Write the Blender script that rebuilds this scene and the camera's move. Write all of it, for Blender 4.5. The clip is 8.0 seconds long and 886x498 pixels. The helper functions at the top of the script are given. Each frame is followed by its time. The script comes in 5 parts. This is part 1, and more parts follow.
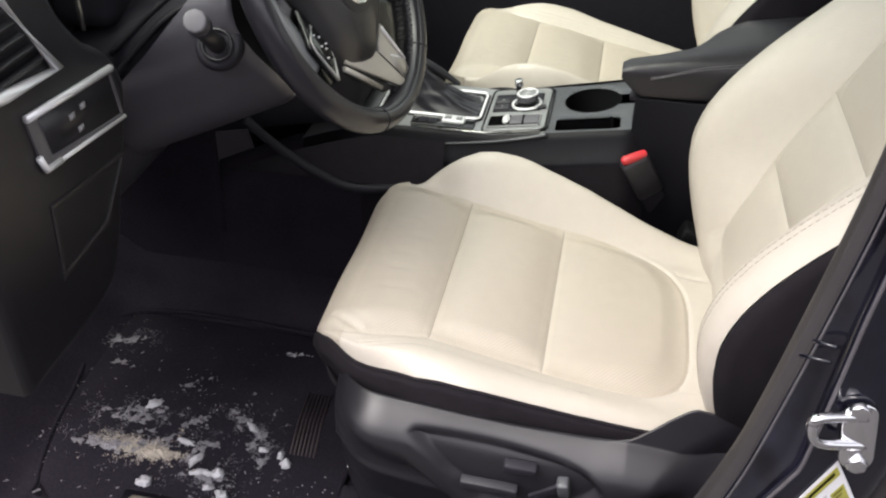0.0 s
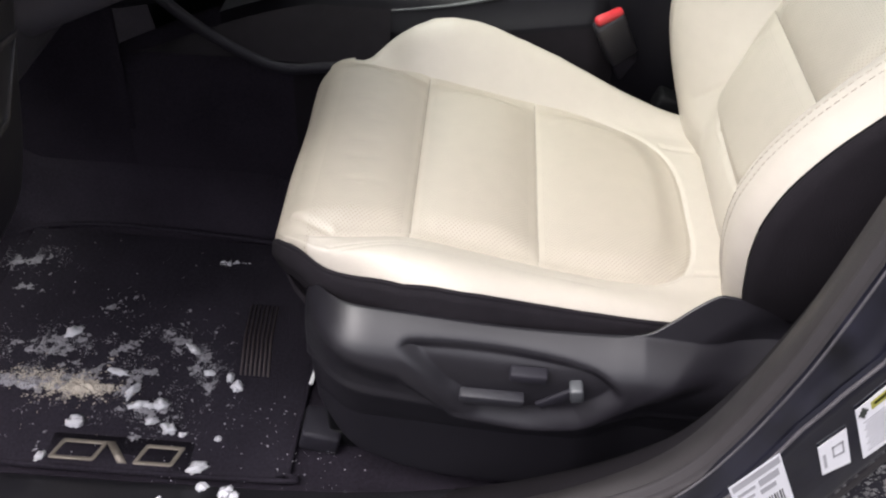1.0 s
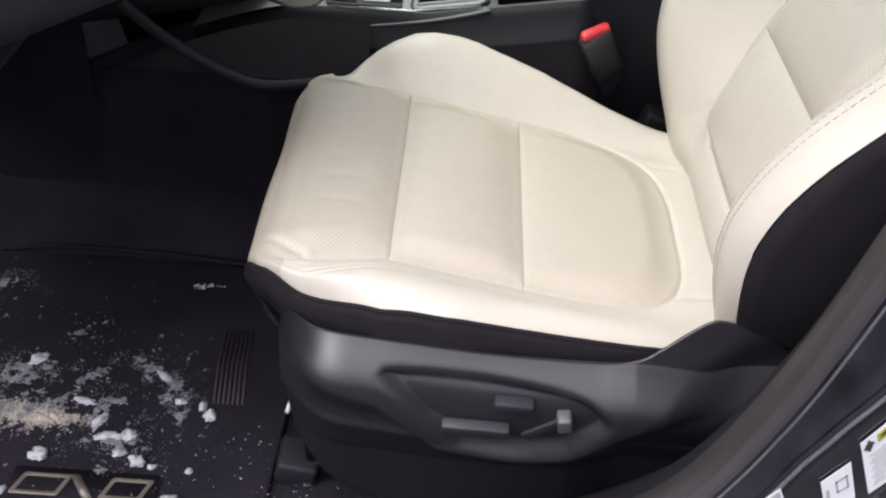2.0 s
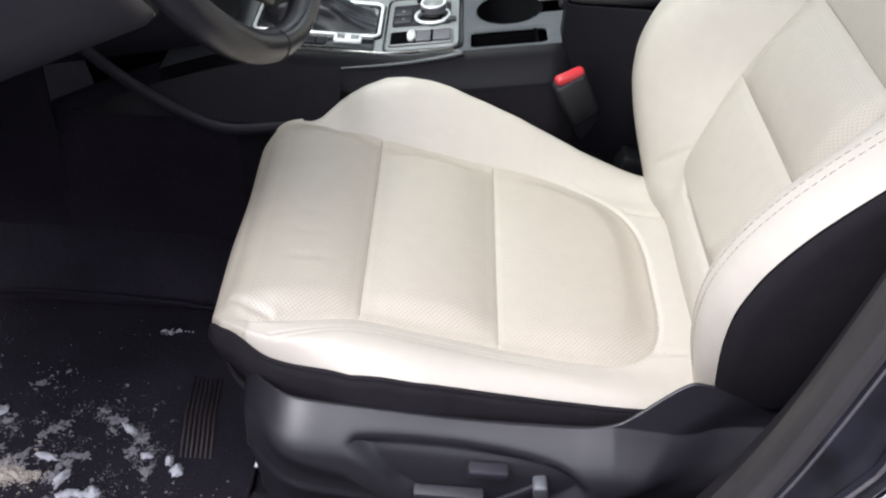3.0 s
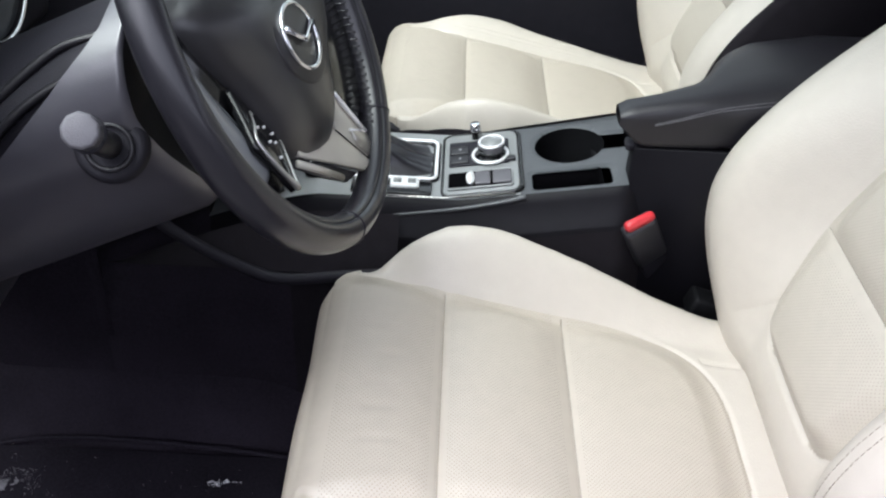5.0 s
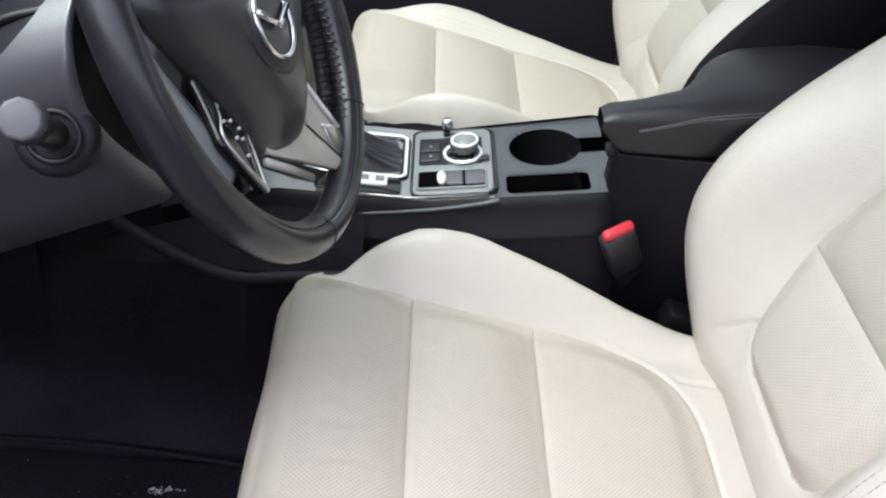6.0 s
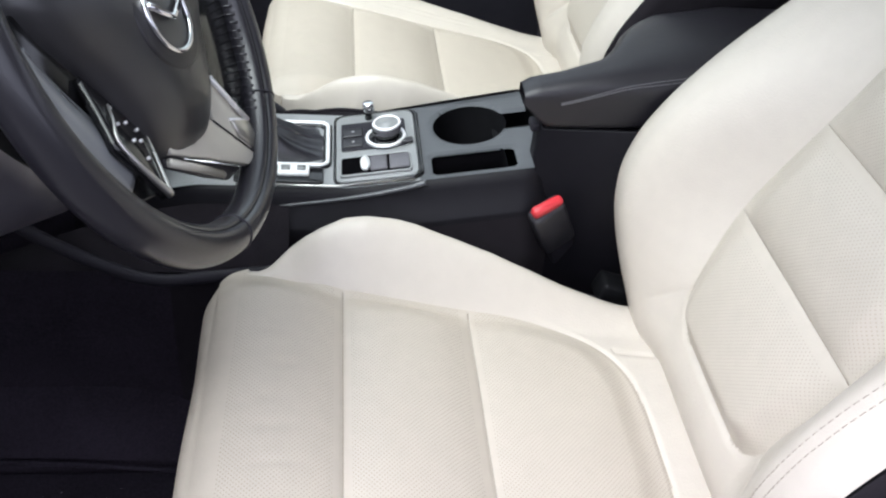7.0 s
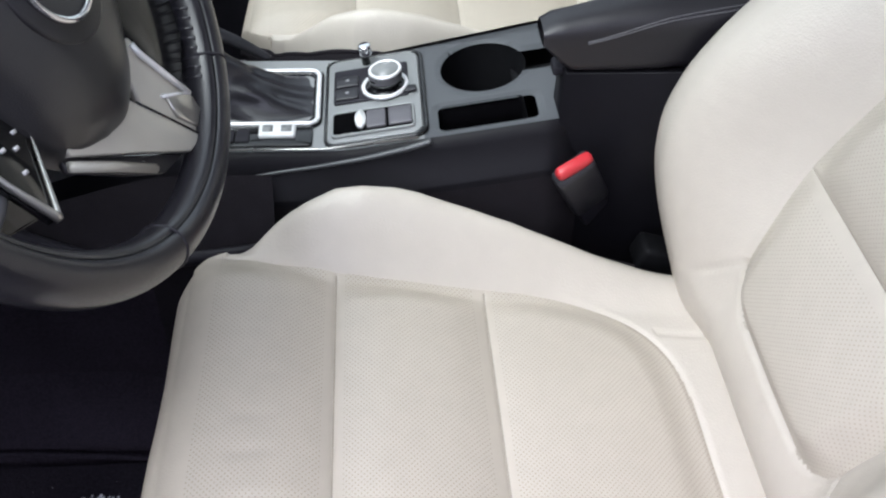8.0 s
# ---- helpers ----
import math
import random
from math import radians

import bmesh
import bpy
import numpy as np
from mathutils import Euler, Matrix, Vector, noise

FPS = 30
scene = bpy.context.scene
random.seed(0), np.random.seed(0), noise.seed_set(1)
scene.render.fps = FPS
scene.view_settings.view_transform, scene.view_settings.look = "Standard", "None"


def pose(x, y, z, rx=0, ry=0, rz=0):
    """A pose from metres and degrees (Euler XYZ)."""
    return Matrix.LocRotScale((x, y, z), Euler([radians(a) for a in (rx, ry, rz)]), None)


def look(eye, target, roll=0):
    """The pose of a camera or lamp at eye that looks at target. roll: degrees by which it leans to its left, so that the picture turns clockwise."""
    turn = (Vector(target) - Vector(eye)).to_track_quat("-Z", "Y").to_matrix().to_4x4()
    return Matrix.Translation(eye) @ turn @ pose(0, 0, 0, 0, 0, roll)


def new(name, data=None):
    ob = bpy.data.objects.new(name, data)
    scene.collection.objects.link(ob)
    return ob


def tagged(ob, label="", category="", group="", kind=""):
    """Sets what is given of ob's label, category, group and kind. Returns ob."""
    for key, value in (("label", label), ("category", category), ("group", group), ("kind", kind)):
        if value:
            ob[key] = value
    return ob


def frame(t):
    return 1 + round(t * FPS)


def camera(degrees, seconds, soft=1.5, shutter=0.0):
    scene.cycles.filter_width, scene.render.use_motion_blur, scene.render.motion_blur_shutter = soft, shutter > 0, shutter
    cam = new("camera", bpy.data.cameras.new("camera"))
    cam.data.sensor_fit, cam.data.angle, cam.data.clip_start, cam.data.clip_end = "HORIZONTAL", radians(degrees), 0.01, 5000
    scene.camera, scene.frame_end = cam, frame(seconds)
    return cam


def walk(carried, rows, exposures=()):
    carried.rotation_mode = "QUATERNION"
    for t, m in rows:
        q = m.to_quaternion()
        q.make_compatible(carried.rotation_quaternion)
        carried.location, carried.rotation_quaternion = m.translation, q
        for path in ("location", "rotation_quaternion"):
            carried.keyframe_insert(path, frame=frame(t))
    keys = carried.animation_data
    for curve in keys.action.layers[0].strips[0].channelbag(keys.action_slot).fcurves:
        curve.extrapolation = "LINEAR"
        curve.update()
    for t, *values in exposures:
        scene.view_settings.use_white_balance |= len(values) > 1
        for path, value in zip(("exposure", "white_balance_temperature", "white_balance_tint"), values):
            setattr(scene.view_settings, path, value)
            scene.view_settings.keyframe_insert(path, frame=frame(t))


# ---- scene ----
cam = camera(52.9, 8.0, soft=2.2)
PATH = [
    (0, (0.166, -0.94, 1.052), (-0.14, 0.657, -0.114), 1.1),
    (0.5, (0.088, -0.899, 1.015), (0.0, 0.598, -0.309), 4.5),
    (1, (0.05, -0.836, 0.962), (0.019, 0.632, -0.396), 3.4),
    (1.2, (0.056, -0.822, 0.933), (0.021, 0.667, -0.403), 2.1),
    (2.3, (0.051, -0.801, 0.94), (0.061, 0.709, -0.371), 4.6),
    (2.5, (0.066, -0.796, 0.96), (0.055, 0.737, -0.324), 2.9),
    (3, (0.057, -0.753, 0.955), (0.103, 0.763, -0.347), 4.9),
    (3.5, (0.043, -0.728, 0.978), (-0.024, 0.844, -0.257), -0.8),
    (4, (0.025, -0.714, 0.974), (0.006, 0.858, -0.261), 2.8),
    (4.5, (0.011, -0.67, 0.992), (-0.034, 0.899, -0.247), 2.3),
    (4.7, (0.001, -0.66, 1.002), (-0.032, 0.938, -0.2), 2.5),
    (5.8, (-0.019, -0.6, 0.993), (0.106, 1.006, -0.192), 5.7),
    (6, (-0.031, -0.588, 0.98), (0.091, 1.001, -0.228), 7.6),
    (6.5, (-0.036, -0.559, 0.965), (0.103, 0.973, -0.313), 6.3),
    (7, (-0.015, -0.566, 0.976), (0.238, 0.985, -0.26), 6.7),
    (7.5, (0.002, -0.535, 0.975), (0.169, 0.962, -0.341), 2.2),
    (8, (0.038, -0.422, 0.934), (0.185, 1.005, -0.459), 2.7),
]
walk(cam, [(t, look(eye, target, roll)) for t, eye, target, roll in PATH],
     [(0, 0.49, 6640, 15.4), (0.5, 0.56, 6390, 16.6), (1.2, 0.45, 6520, 15.8), (2.5, 0.50, 6180, 17.0), (4.5, 0.52, 6000, 16.6), (6.5, 0.57, 5920, 17.2), (7.0, 0.60, 5940, 18.0), (8, 0.42, 5880, 18.8)])

# ---- daylight: an overcast winter sky ----
world = bpy.data.worlds.new("overcast_sky")
scene.world = world
world.use_nodes = True
wn = world.node_tree
sky = wn.nodes.new("ShaderNodeTexSky")
sky.sky_type = "NISHITA"
sky.sun_disc = False
sky.sun_elevation, sky.sun_rotation = radians(62), radians(237)
sky.air_density, sky.dust_density = 1.0, 4.0
calm = wn.nodes.new("ShaderNodeHueSaturation")
calm.inputs["Saturation"].default_value = 0.2
wn.links.new(sky.outputs[0], calm.inputs["Color"])
# an overcast sky is darker near the horizon
way = wn.nodes.new("ShaderNodeTexCoord")
height = wn.nodes.new("ShaderNodeSeparateXYZ")
shade = wn.nodes.new("ShaderNodeMapRange")
shade.inputs["From Min"].default_value, shade.inputs["From Max"].default_value = 0.0, 1.0
shade.inputs["To Min"].default_value, shade.inputs["To Max"].default_value = 1.15, 1.95
cloud = wn.nodes.new("ShaderNodeVectorMath")
cloud.operation = "SCALE"
wn.links.new(way.outputs["Generated"], height.inputs[0])
wn.links.new(height.outputs["Z"], shade.inputs["Value"])
wn.links.new(calm.outputs[0], cloud.inputs[0])
wn.links.new(shade.outputs[0], cloud.inputs["Scale"])
wn.links.new(cloud.outputs[0], wn.nodes["Background"].inputs["Color"])
wn.nodes["Background"].inputs["Strength"].default_value = 0.22
sun = new("sun", bpy.data.lights.new("sun", "SUN"))
sun.data.energy, sun.data.angle, sun.data.color = 0.52, radians(70), (1.0, 0.97, 0.95)
sun.matrix_world = look((-1.9, -1.2, 4.2), (0, 0, 0))


# ---- materials ----
def material(name, base, rough=0.5, metal=0.0, vary=0.12, grain=60.0, bump=0.15, bump_scale=400.0, spec=0.5, coat=0.0, stain=8.0, coat_rough=0.04):
    """A surface with grain and stains at two scales and a fine relief."""
    m = bpy.data.materials.new(name)
    m.use_nodes = True
    nt = m.node_tree
    b = nt.nodes["Principled BSDF"]
    b.inputs["Roughness"].default_value, b.inputs["Metallic"].default_value = rough, metal
    b.inputs["Specular IOR Level"].default_value = spec
    b.inputs["Coat Weight"].default_value = coat
    b.inputs["Coat Roughness"].default_value = coat_rough
    at = nt.nodes.new("ShaderNodeTexCoord")
    n1, n2 = nt.nodes.new("ShaderNodeTexNoise"), nt.nodes.new("ShaderNodeTexNoise")
    n1.inputs["Scale"].default_value, n1.inputs["Detail"].default_value = grain, 4
    n2.inputs["Scale"].default_value, n2.inputs["Detail"].default_value = stain, 3
    add = nt.nodes.new("ShaderNodeMath")
    add.operation = "ADD"
    ramp = nt.nodes.new("ShaderNodeMapRange")
    ramp.inputs["From Min"].default_value, ramp.inputs["From Max"].default_value = 0.6, 1.4
    ramp.inputs["To Min"].default_value, ramp.inputs["To Max"].default_value = 1 - vary, 1 + vary
    mul = nt.nodes.new("ShaderNodeVectorMath")
    mul.operation = "SCALE"
    mul.inputs[0].default_value = base
    for n in (n1, n2):
        nt.links.new(at.outputs["Object"], n.inputs["Vector"])
    nt.links.new(n1.outputs["Fac"], add.inputs[0])
    nt.links.new(n2.outputs["Fac"], add.inputs[1])
    nt.links.new(add.outputs[0], ramp.inputs["Value"])
    nt.links.new(ramp.outputs[0], mul.inputs["Scale"])
    nt.links.new(mul.outputs[0], b.inputs["Base Color"])
    rr = nt.nodes.new("ShaderNodeMapRange")
    rr.inputs["To Min"].default_value, rr.inputs["To Max"].default_value = rough * 0.85, min(1, rough * 1.15)
    nt.links.new(n2.outputs["Fac"], rr.inputs["Value"])
    nt.links.new(rr.outputs[0], b.inputs["Roughness"])
    if bump:
        v = nt.nodes.new("ShaderNodeTexVoronoi")
        v.inputs["Scale"].default_value = bump_scale
        nt.links.new(at.outputs["Object"], v.inputs["Vector"])
        bp = nt.nodes.new("ShaderNodeBump")
        bp.inputs["Strength"].default_value, bp.inputs["Distance"].default_value = bump, 0.001
        nt.links.new(v.outputs["Distance"], bp.inputs["Height"])
        nt.links.new(bp.outputs[0], b.inputs["Normal"])
    return m


def perforated(name, base, rough, hole_tone=0.62):
    """Leather with a staggered grid of small punched holes."""
    m = material(name, base, rough, vary=0.05, bump=0.12, bump_scale=700)
    nt = m.node_tree
    b = nt.nodes["Principled BSDF"]
    at = nt.nodes.new("ShaderNodeUVMap")
    sep = nt.nodes.new("ShaderNodeSeparateXYZ")
    nt.links.new(at.outputs[0], sep.inputs[0])

    def m2(op, a, c):
        n = nt.nodes.new("ShaderNodeMath")
        n.operation = op
        for k, v in enumerate((a, c)):
            if isinstance(v, (int, float)):
                n.inputs[k].default_value = v
            else:
                nt.links.new(v, n.inputs[k])
        return n.outputs[0]

    pitch = 0.0046
    a = m2("MULTIPLY", m2("ADD", sep.outputs["X"], sep.outputs["Y"]), 1 / pitch)
    c = m2("MULTIPLY", m2("SUBTRACT", sep.outputs["X"], sep.outputs["Y"]), 1 / pitch)
    da = m2("SUBTRACT", m2("FRACT", a, 0), 0.5)
    dc = m2("SUBTRACT", m2("FRACT", c, 0), 0.5)
    r = m2("SQRT", m2("ADD", m2("MULTIPLY", da, da), m2("MULTIPLY", dc, dc)), 0)
    hole = m2("LESS_THAN", r, 0.18)
    # smooth margins beside the seams and along the front edge
    for c, w in ((0.0, 0.009), (0.139, 0.009), (0.486, 0.008), (0.59, 0.008), (0.70, 0.008), (-0.22, 0.115)):
        hole = m2("MULTIPLY", hole, m2("GREATER_THAN", m2("ABSOLUTE", m2("SUBTRACT", sep.outputs["X"], c), 0), w))
    mix = nt.nodes.new("ShaderNodeMix")
    mix.data_type = "RGBA"
    nt.links.new(hole, mix.inputs[0])
    old = b.inputs["Base Color"].links[0].from_socket
    nt.links.new(old, mix.inputs[6])
    mix.inputs[7].default_value = (base[0] * hole_tone, base[1] * (hole_tone - 0.03), base[2] * (hole_tone - 0.07), 1)
    nt.links.new(mix.outputs[2], b.inputs["Base Color"])
    return m


CREAM = (0.496, 0.453, 0.397)
leather = material("cream_leather", CREAM, 0.38, vary=0.04, bump=0.18, bump_scale=520, stain=5)
leather_holes = perforated("perforated_cream_leather", (0.444, 0.398, 0.336), 0.40, 0.64)
fine_holes = perforated("finely_perforated_cream_leather", (0.446, 0.405, 0.346), 0.40, 0.78)
seam_shade = material("dark_seam_shade_line", (0.30, 0.265, 0.22), 0.8, bump=0)
thread = material("beige_thread", (0.40, 0.355, 0.30), 0.7, bump=0)
fabric = material("black_side_fabric", (0.014, 0.012, 0.015), 0.85, vary=0.2, bump=0.5, bump_scale=900, spec=0.15)
headliner = material("pale_grey_headliner", (0.50, 0.49, 0.46), 0.9, vary=0.06, bump=0.3, spec=0.1)
plastic = material("grained_black_plastic", (0.0118, 0.0109, 0.0143), 0.40, vary=0.12, bump=0.10, bump_scale=900, spec=0.58)
soft_plastic = material("soft_grey_plastic", (0.102, 0.098, 0.110), 0.36, vary=0.1, bump=0.2, bump_scale=1000)
dark_plastic = material("matt_black_plastic", (0.017, 0.0158, 0.0215), 0.58, vary=0.15, bump=0.2, bump_scale=700, spec=0.26)
satin = material("satin_grey_panel", (0.225, 0.232, 0.235), 0.30, vary=0.06, bump=0.05)
gloss = material("gloss_black", (0.006, 0.006, 0.007), 0.12, vary=0.05, bump=0)
chrome = material("chrome", (0.80, 0.80, 0.82), 0.10, 1.0, vary=0.03, bump=0)
# the cream seat's reflection in the spoke metal is put into this beige
pale_satin = material("pale_satin_silver", (0.52, 0.50, 0.45), 0.34, 0.15, vary=0.05, bump=0.03)
silver = material("satin_silver", (0.52, 0.51, 0.49), 0.28, 0.9, vary=0.04, bump=0)
leather_black = material("black_wheel_leather", (0.0155, 0.0147, 0.0190), 0.30, vary=0.1, bump=0.12, bump_scale=1600, spec=0.45, coat=0.34, coat_rough=0.13)
armrest_leather = material("black_armrest_leather", (0.0145, 0.0135, 0.0172), 0.38, vary=0.12, bump=0.2, bump_scale=1100, spec=0.48)
airbag_plastic = material("dark_airbag_plastic", (0.018, 0.0172, 0.0205), 0.36, vary=0.1, bump=0.08, bump_scale=1000, spec=0.55, coat=0.36, coat_rough=0.22)
red = material("red_plastic", (0.50, 0.030, 0.038), 0.35, vary=0.04, bump=0)
carpet = material("black_carpet", (0.0235, 0.0201, 0.0275), 0.95, vary=0.4, grain=300, bump=0.9, bump_scale=900, spec=0.05)
mat_cloth = material("black_floor_mat", (0.0218, 0.0190, 0.0258), 0.95, vary=0.4, grain=240, bump=0.9, bump_scale=800, spec=0.05)
rib_brown = material("brown_rubber_rib", (0.026, 0.0175, 0.019), 0.6, bump=0.1)
badge_metal = material("dull_brass_badge", (0.20, 0.175, 0.145), 0.45, 0.4, vary=0.25, bump=0)
snow = material("snow", (0.50, 0.50, 0.53), 0.7, vary=0.08, grain=200, bump=0.6, bump_scale=500)
slush = material("thin_snow_dust", (0.20, 0.195, 0.215), 0.75, vary=0.25, grain=120, bump=0.5, bump_scale=500)
powder_snow = material("powder_snow", (0.22, 0.213, 0.233), 0.8, vary=0.45, grain=240, bump=0.8, bump_scale=600, stain=60)
dirty_snow = material("trodden_snow", (0.40, 0.355, 0.30), 0.8, vary=0.45, grain=90, bump=0.8, bump_scale=300)
paint = material("dark_navy_paint", (0.0026, 0.0028, 0.0085), 0.20, vary=0.35, bump=0.03, coat=0.9, spec=0.25, stain=30)
# lighter, strongly mottled navy for the recess
mottled_paint = material("mottled_navy_paint", (0.0066, 0.0066, 0.0112), 0.22, vary=0.95, grain=28, bump=0.1, coat=0.5, spec=0.28, stain=22)
# pale grey for the pressed edge's painted highlight and for the seal's lip
glint_lip_grey = material("edge_glint_and_lip_grey", (0.085, 0.080, 0.088), 0.4, vary=0.3, bump=0.1)
rubber = material("rubber_seal", (0.034, 0.031, 0.033), 0.6, vary=0.15, bump=0.1, spec=0.3)
label_white = material("white_sticker", (0.60, 0.60, 0.63), 0.4, vary=0.04, bump=0)
label_grey = material("grey_print", (0.30, 0.30, 0.32), 0.5, bump=0)
label_yellow = material("yellow_print", (0.30, 0.29, 0.06), 0.5, bump=0)
label_dark = material("dark_print", (0.03, 0.035, 0.03), 0.5, bump=0)
spoke_grey = material("blue_grey_spoke_plastic", (0.200, 0.207, 0.222), 0.24, vary=0.06, bump=0.03, spec=0.7)
stalk_grey = material("satin_grey_plastic", (0.10, 0.097, 0.108), 0.36, vary=0.06, bump=0.05)
sill_plastic = material("dark_sill_plastic", (0.025, 0.0245, 0.0295), 0.42, vary=0.15, bump=0.25, bump_scale=800, spec=0.35)
bright_trim = material("brushed_bright_trim", (0.90, 0.90, 0.92), 0.30, 0.35, vary=0.04, bump=0)
grit_grey = material("grey_grit", (0.10, 0.098, 0.10), 0.5, vary=0.8, grain=90, bump=0.2, stain=60)
deck_plastic = material("grey_deck_plastic", (0.062, 0.065, 0.071), 0.32, vary=0.1, bump=0.12, bump_scale=1000)
pillar_plastic = material("dark_pillar_trim", (0.029, 0.0265, 0.0275), 0.50, vary=0.15, bump=0.2, bump_scale=800, spec=0.28)
dash_plastic = material("dark_dash_plastic", (0.031, 0.0295, 0.037), 0.40, vary=0.12, bump=0.12, bump_scale=900, spec=0.8)
shroud_plastic = material("dark_grey_shroud", (0.064, 0.061, 0.074), 0.30, vary=0.1, bump=0.10, bump_scale=1000, spec=0.9, coat=0.6, coat_rough=0.26)
console_plastic = material("dark_console_plastic", (0.0068, 0.0063, 0.0084), 0.44, vary=0.15, bump=0.15, bump_scale=900, spec=0.13)
well_black = material("black_well_lining", (0.0045, 0.0045, 0.0055), 0.6, vary=0.2, bump=0.3, bump_scale=700, spec=0.15)
recess_black = material("near_black_recess", (0.0016, 0.0015, 0.002), 0.95, vary=0.2, bump=0.3, bump_scale=700, spec=0.03)
white_plastic = material("white_switch_plastic", (0.75, 0.76, 0.76), 0.3, bump=0)
window_glass = bpy.data.materials.new("tinted_window_glass")
window_glass.use_nodes = True
gn = window_glass.node_tree
clear, shine, both = gn.nodes.new("ShaderNodeBsdfTransparent"), gn.nodes.new("ShaderNodeBsdfGlossy"), gn.nodes.new("ShaderNodeMixShader")
clear.inputs["Color"].default_value, shine.inputs["Roughness"].default_value = (0.945, 0.988, 0.935, 1), 0.02
both.inputs[0].default_value = 0.03
gn.links.new(clear.outputs[0], both.inputs[1])
gn.links.new(shine.outputs[0], both.inputs[2])
gn.links.new(both.outputs[0], gn.nodes["Material Output"].inputs["Surface"])
concrete = material("grey_concrete", (0.12, 0.118, 0.115), 0.85, vary=0.25, grain=14, bump=0.3, bump_scale=60, stain=1.5)
tarmac = material("wet_asphalt", (0.045, 0.043, 0.042), 0.55, vary=0.7, grain=160, bump=1.0, bump_scale=130, stain=20)


# ---- building helpers ----
def part(name, bm, mat, parent=None, label="", smooth=True):
    me = bpy.data.meshes.new(name)
    bmesh.ops.recalc_face_normals(bm, faces=bm.faces)
    bm.to_mesh(me)
    bm.free()
    return hang(name, me, mat, parent, label, smooth)


def hang(name, me, mat, parent=None, label="", smooth=True):
    me.materials.append(mat)
    if smooth:
        me.polygons.foreach_set("use_smooth", [True] * len(me.polygons))
    ob = new(name, me)
    if parent is not None:
        ob.parent = parent
    return tagged(ob, label)


def thing(name, label, category, at=(0, 0, 0), group="", kind=""):
    ob = new(name)
    ob.empty_display_size = 0.05
    return tagged(ob, label, category, group, kind)


def raw(name, verts, faces, mat, parent=None, label="", uv=None, smooth=True):
    me = bpy.data.meshes.new(name)
    me.from_pydata([tuple(v) for v in verts], [], faces)
    if uv is not None:
        layer = me.uv_layers.new(name="UVMap")
        idx = np.empty(len(me.loops), dtype=np.int32)
        me.loops.foreach_get("vertex_index", idx)
        layer.data.foreach_set("uv", np.asarray(uv, dtype=np.float32)[idx].ravel())
    return hang(name, me, mat, parent, label, smooth)


def sheet(name, fn, us, vs, mat, parent=None, label="", closed=False):
    """A surface fn(u, v) over two rows of parameters."""
    verts = [fn(u, v) for u in us for v in vs]
    n = len(vs)
    faces = []
    for i in range(len(us) - 1):
        for j in range(n - 1 + closed):
            k = (j + 1) % n
            faces.append((i * n + j, (i + 1) * n + j, (i + 1) * n + k, i * n + k))
    return raw(name, verts, faces, mat, parent, label)


def shell(ob, thick, offset=-1.0):
    mod = ob.modifiers.new("thickness", "SOLIDIFY")
    mod.thickness, mod.offset = thick, offset
    return ob


def rbox(sx, sy, sz, bev=0.004, seg=3, m=None):
    bm = bmesh.new()
    bmesh.ops.create_cube(bm, size=1.0)
    bmesh.ops.scale(bm, vec=(sx, sy, sz), verts=bm.verts)
    if bev:
        bmesh.ops.bevel(bm, geom=list(bm.edges), offset=bev, segments=seg, profile=0.5, affect="EDGES")
    if m is not None:
        bmesh.ops.transform(bm, matrix=m, verts=bm.verts)
    return bm


def disc(r1, r2, h, n=40, m=None, bev=0.0):
    bm = bmesh.new()
    bmesh.ops.create_cone(bm, cap_ends=True, segments=n, radius1=r1, radius2=r2, depth=h)
    if bev:
        rims = [e for e in bm.edges if abs(e.verts[0].co.z - e.verts[1].co.z) < 1e-6]
        bmesh.ops.bevel(bm, geom=rims, offset=bev, segments=3, profile=0.5, affect="EDGES")
    if m is not None:
        bmesh.ops.transform(bm, matrix=m, verts=bm.verts)
    return bm


def rrect(sx, sy, r, n=6):
    pts = []
    for cx, cy, a in ((1, 1, 0), (-1, 1, 90), (-1, -1, 180), (1, -1, 270)):
        for k in range(n + 1):
            t = radians(a + 90 * k / n)
            pts.append((cx * (sx / 2 - r) + r * math.cos(t), cy * (sy / 2 - r) + r * math.sin(t)))
    return pts


def slab(outline, h, bev=0.0, m=None):
    """A plate with the outline given, from z = 0 up to h."""
    bm = bmesh.new()
    f = bm.faces.new([bm.verts.new((x, y, 0)) for x, y in outline])
    top = bmesh.ops.extrude_face_region(bm, geom=[f])
    up = [v for v in top["geom"] if isinstance(v, bmesh.types.BMVert)]
    bmesh.ops.translate(bm, verts=up, vec=(0, 0, h))
    if bev:
        rim = [e for e in bm.edges if all(v in set(up) for v in e.verts)]
        bmesh.ops.bevel(bm, geom=rim, offset=bev, segments=2, profile=0.5, affect="EDGES")
    if m is not None:
        bmesh.ops.transform(bm, matrix=m, verts=bm.verts)
    return bm


